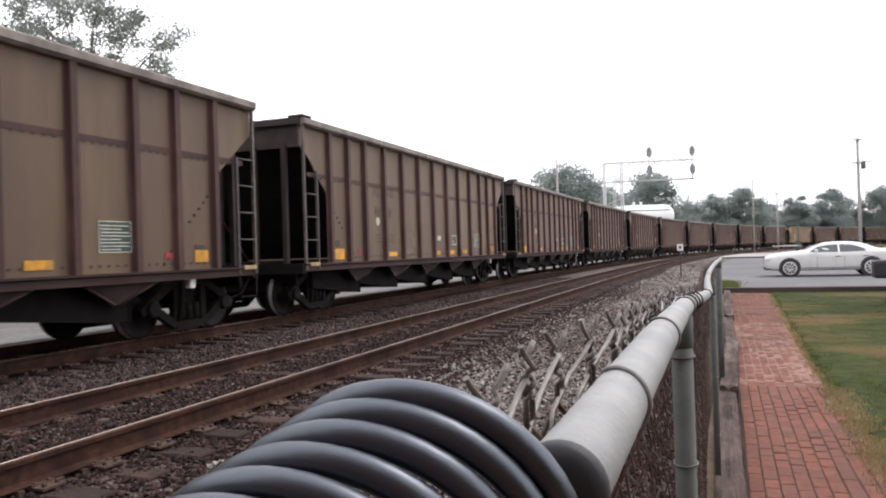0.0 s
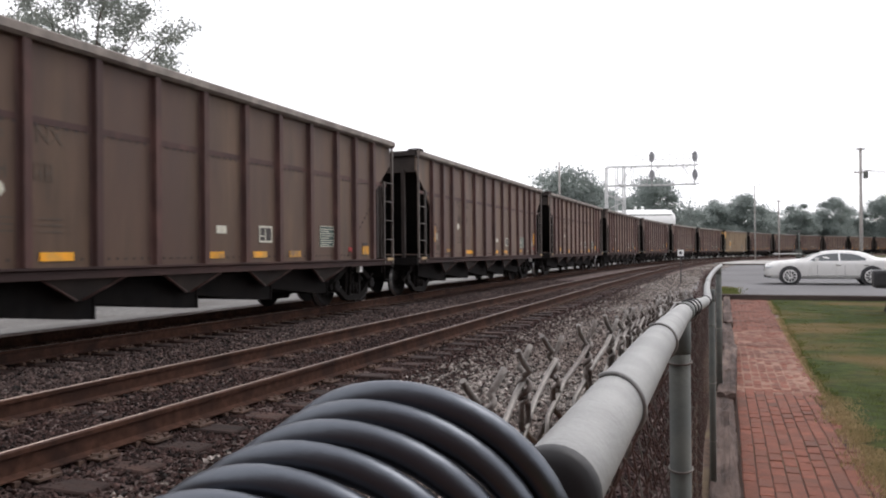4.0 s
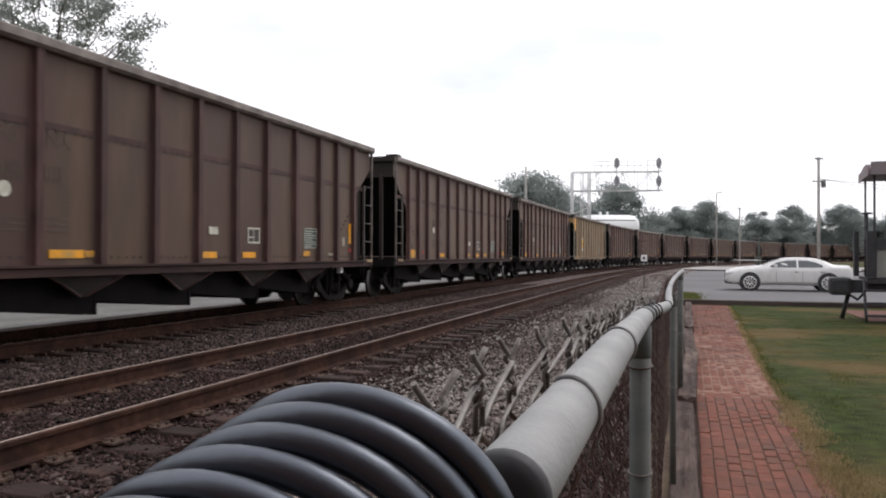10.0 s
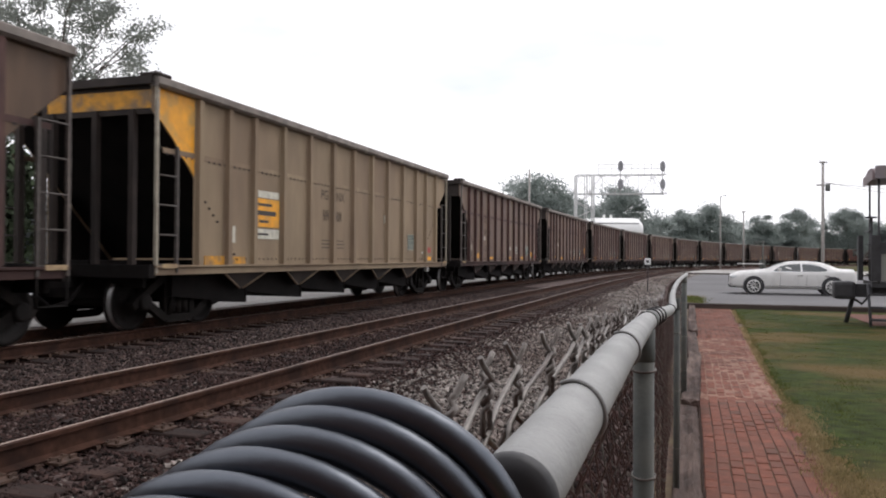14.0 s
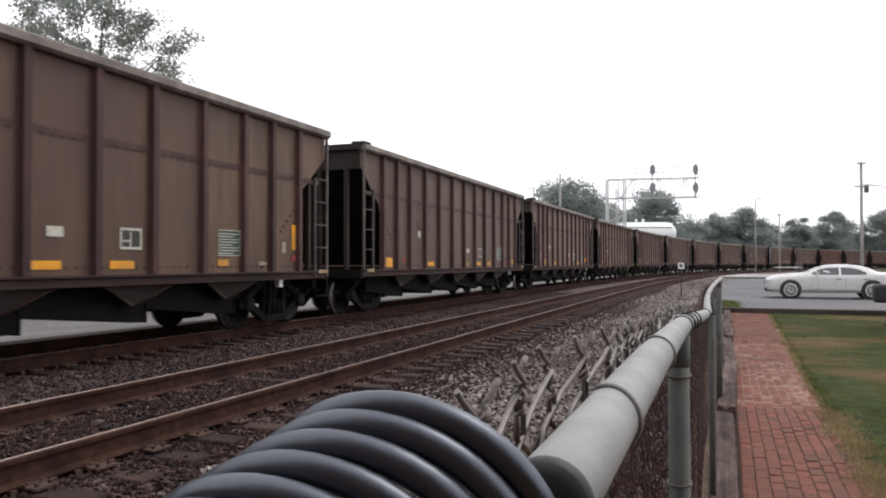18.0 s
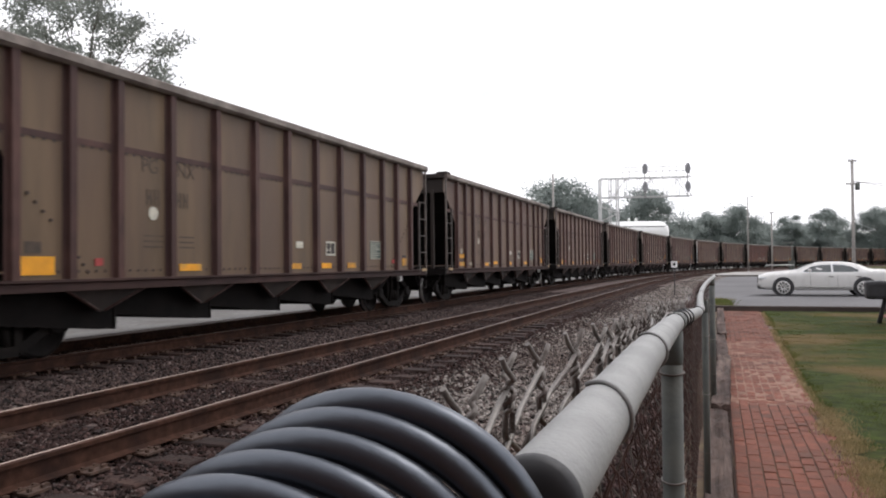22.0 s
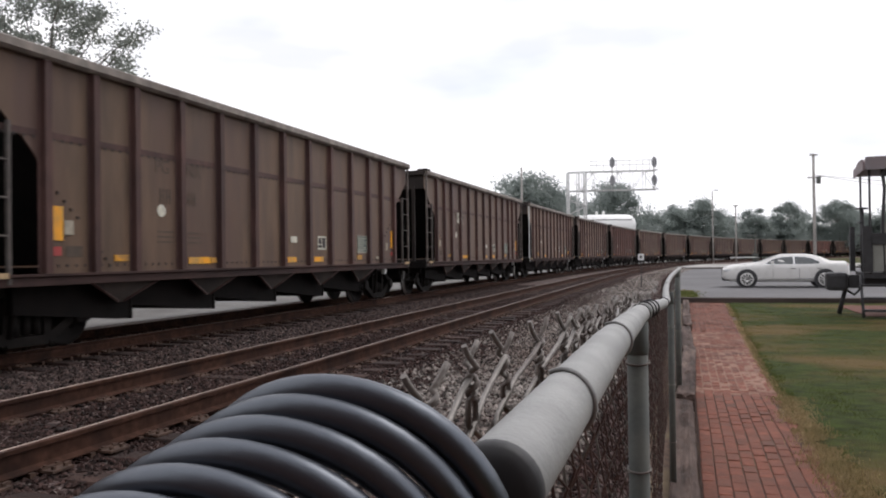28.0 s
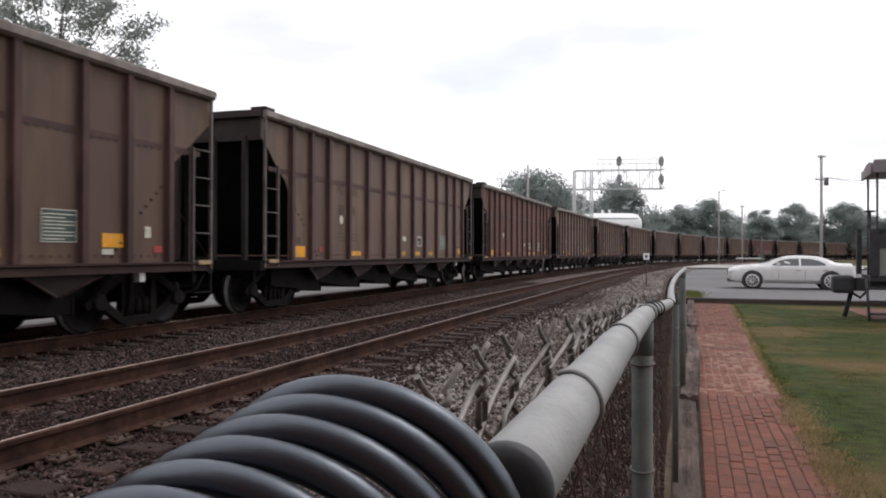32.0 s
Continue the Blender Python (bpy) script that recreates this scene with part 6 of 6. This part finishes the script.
def tree(x, y, height, radius, seed, label, low=0.3, leaves=2600, size=0.5, leaf="leaf_far", clumps=42, squash=0.8, trunk_r=0.3, puff=0.34, limb_step=2, uneven=0.42):
    rng = np.random.default_rng(seed)
    t = thing("tree", label, "tree", pose(x, y, -0.15), group="trees round the line")
    bm = bmesh.new()
    tube(bm, [(0, 0, 0), (0.1, 0.05, height * 0.3), (0.0, 0.1, height * 0.55), (0.1, 0, height * 0.8)], [trunk_r, trunk_r * 0.75, trunk_r * 0.45, trunk_r * 0.12], 9)
    ends = []
    zc = height * (low + 1) / 2
    hz = height * (1 - low) / 2
    for k in range(clumps):
        a = rng.uniform(0, 2 * math.pi)
        u = rng.uniform(-0.95, 1.0)
        bulge = 1 + uneven * noise.noise((1.6 * math.cos(a), 1.6 * math.sin(a) + seed, 1.8 * u))
        rr = (1 - u * u) ** 0.5 * rng.uniform(0.35, 1.02) * bulge
        c = np.array([radius * rr * math.cos(a), radius * rr * math.sin(a), zc + hz * u * squash / 0.8 * 0.93 * (bulge if u > 0 else 1)])
        ends.append(c)
    trunk = part("trunk", bm, "bark", t)
    for c in ends[::limb_step]:
        z0 = min(height * 0.6, max(height * 0.2, c[2] - 0.35 * math.hypot(c[0], c[1]) - 0.6))
        mid = Vector((c[0] * 0.45, c[1] * 0.45, z0 + (c[2] - z0) * 0.35))
        low_bend, high_bend = (Vector(rng.normal(0, 0.045 * radius, 3)) for _ in range(2))
        bm = bmesh.new()
        tube(bm, [(0.05, 0.03, z0), mid * 0.5 + Vector((0.02, 0.02, z0 * 0.5)) + low_bend, mid, (mid + Vector(c)) * 0.5 + high_bend, Vector(c) * 0.97], [trunk_r * 0.32, trunk_r * 0.23, trunk_r * 0.16, trunk_r * 0.09, trunk_r * 0.03], 5, False)
        part("limb", bm, "bark", t)
    per = leaves // clumps
    cr = radius * puff
    cs = np.repeat(np.array(ends), per, 0)
    n = len(cs)
    d = rng.normal(size=(n, 3))
    d /= np.linalg.norm(d, axis=1)[:, None]
    girth = np.repeat(rng.uniform(0.55, 1.35, len(ends)), per)
    p = cs + d * (cr * girth * rng.uniform(0.1, 1.15, n) ** 0.7)[:, None] * np.array([1.1, 1.1, 0.7])
    a1 = rng.normal(size=(n, 3))
    a1 /= np.linalg.norm(a1, axis=1)[:, None]
    a2 = np.cross(a1, rng.normal(size=(n, 3)))
    a2 /= np.linalg.norm(a2, axis=1)[:, None]
    s = size * rng.uniform(0.5, 1.1, n)[:, None]
    v = np.stack([p - a1 * s, p + a2 * s * 0.45, p + a1 * s, p - a2 * s * 0.45], 1)
    part("crown", raw("crown", v.reshape(-1, 3), np.arange(4 * n).reshape(-1, 4), leaf), None, t, "uneven leafy crown")
    return t


tree(-30.2, 30.0, 15.7, 5.2, 41, "tall broad-leaved tree with thin open foliage behind the train", 0.42, 24000, 0.125, "leaf", 180, 0.8, 0.26, 0.15, 3, 0.30)
for x, y, h, r, seed, n in ((-21.6, 113, 12.3, 6.6, 51, 4600), (-11.4, 132, 11.9, 7.2, 52, 4600), (-19.0, 134, 10.8, 4.2, 53, 2400), (-2.6, 170, 11.0, 5.2, 54, 2600), (3.8, 176, 12.3, 6.0, 55, 3200), (15.4, 190, 11.4, 4.2, 56, 2400),
                            (24.0, 205, 12.8, 5.4, 57, 3000), (39.0, 225, 13.8, 6.2, 58, 3600), (47.5, 238, 11.0, 5.5, 59, 2200), (56.5, 232, 14.4, 8.0, 60, 3800), (68.0, 232, 13.0, 7.0, 61, 2600), (-17.0, 126, 10.0, 5.5, 67, 2600), (-0.5, 178, 9.0, 5.5, 68, 2400), (8.6, 184, 9.6, 4.5, 69, 2400), (19.5, 204, 9.0, 5.6, 70, 2400), (33.0, 230, 9.2, 5.6, 71, 2400), (51.5, 236, 10.5, 5.4, 72, 2400), (-9.0, 160, 8.5, 5.0, 62, 2000), (28.5, 226, 9.8, 5.0, 63, 2200), (43.5, 238, 11.5, 4.5, 64, 2200), (62.0, 242, 13.0, 7.0, 65, 2200)):
    tree(x, y, h, r, seed, "rounded full-leaved distant tree coloured pale for haze", 0.10, n * 8, 0.27, "leaf_far", 110, 0.85, 0.3, 0.29, 14, 0.30)
tree(34.5, 108, 15.5, 5.0, 66, "leafy light-green tree beyond the old coach", 0.2, 9000, 0.3, "leaf", 60, 0.85, 0.3)


def far_wood(name, x0, y0, x1, y1, h, seed, label, wide=1.5, leaf="leaf_far", n=9000, size=0.9):
    """A far belt of low trees and shrubs as one mass of leaves."""
    rng = np.random.default_rng(seed)
    f = rng.uniform(0, 1, n)
    tops = h * np.array([0.65 + 0.35 * noise.noise((a * 9, seed, 0)) + 0.2 * noise.noise((a * 31, seed, 4)) for a in f])
    p = np.stack([x0 + (x1 - x0) * f + rng.normal(0, wide, n), y0 + (y1 - y0) * f + rng.normal(0, 2 * wide, n), tops * rng.uniform(0, 1, n) ** 0.7], 1)
    a1, a2 = rng.normal(size=(n, 3)), rng.normal(size=(n, 3))
    a1, a2 = a1 / np.linalg.norm(a1, axis=1)[:, None] * size, a2 / np.linalg.norm(a2, axis=1)[:, None] * size * 0.75
    v = np.stack([p - a1, p + a2, p + a1, p - a2], 1)
    tagged(new(name, raw(name, v.reshape(-1, 3), np.arange(4 * n).reshape(-1, 4), leaf)), label, "woodland", kind="stuff")


far_wood("distant_woods", -40, 215, 20, 225, 9.0, 3, "haze-coloured belt of woods behind the curve of the line")
far_wood("distant_woods", 15, 245, 150, 250, 10.0, 4, "haze-coloured belt of woods beyond the far track")


# ---- plain brick wall behind the eye: unseen, added to block rear sky light ----
tagged(new("wall_back", mesh_of("wall_back", boxes((-3.0, -3.4, -0.12, 24.0, -3.1, 13.0)), "brick_wall")), "unseen plain brick wall added behind the eye to block sky light", "wall", kind="structure")


# ---- low metal shed and scrub behind the train, seen between the cars ----
shed = thing("metal_shed", "low pale blue metal shed standing behind the train", "shed", pose(-20.0, 21.0, -0.12, 0, 0, 42))
for k in range(8):
    part("wall_panel", boxes((-1.6 + 0.4 * k, -1.25 - (0.04 if k % 2 else 0), 0, -1.2 + 0.4 * k, -1.20, 2.9)), "shed_blue", shed)
part("wall_body", boxes((-1.58, -1.19, 0, 1.58, 2.5, 2.88)), "shed_blue", shed)
bm = bmesh.new()
prism(bm, [(-1.5, 2.9), (2.7, 2.9), (0.6, 3.7)], "x", -1.8, 1.8)
part("roof", bm, "galv", shed, "shallow grey metal roof")
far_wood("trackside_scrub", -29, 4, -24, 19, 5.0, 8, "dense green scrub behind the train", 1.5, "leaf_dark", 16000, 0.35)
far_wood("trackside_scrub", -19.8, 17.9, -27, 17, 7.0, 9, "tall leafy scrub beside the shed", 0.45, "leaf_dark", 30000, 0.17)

# ---- what moves ----


def travelled(t):
    """Metres the train has run at t seconds."""
    return 10.7 * t - (0.1 + 0.03 * t + 0.0013 * t * t)


def motions():
    times = [0.5 * k for k in range(65)]
    for n, car in train:
        rows = []
        for t in times:
            s = 11.33 + n * PITCH - travelled(t) - HALF
            x, y, th = on_line(s, FAR)
            rows.append((t, pose(x, y, RAIL_TOP, 0, 0, -math.degrees(th))))
        walk(car, rows)
    # all wheels roll alike: one set of keys serves every wheelset
    first, every = None, []
    for n, car in train:
        every += [o for o in car.children if o.name.split(".")[0] == "wheelset"]
    first = every[0]
    walk(first, [(k / FPS, Matrix.Rotation(travelled(k / FPS) / 0.457, 4, "X")) for k in range(961)])
    for o in every[1:]:
        o.rotation_mode = "QUATERNION"
        o.animation_data_create()
        o.animation_data.action = first.animation_data.action
        o.animation_data.action_slot = first.animation_data.action_slot


motions()
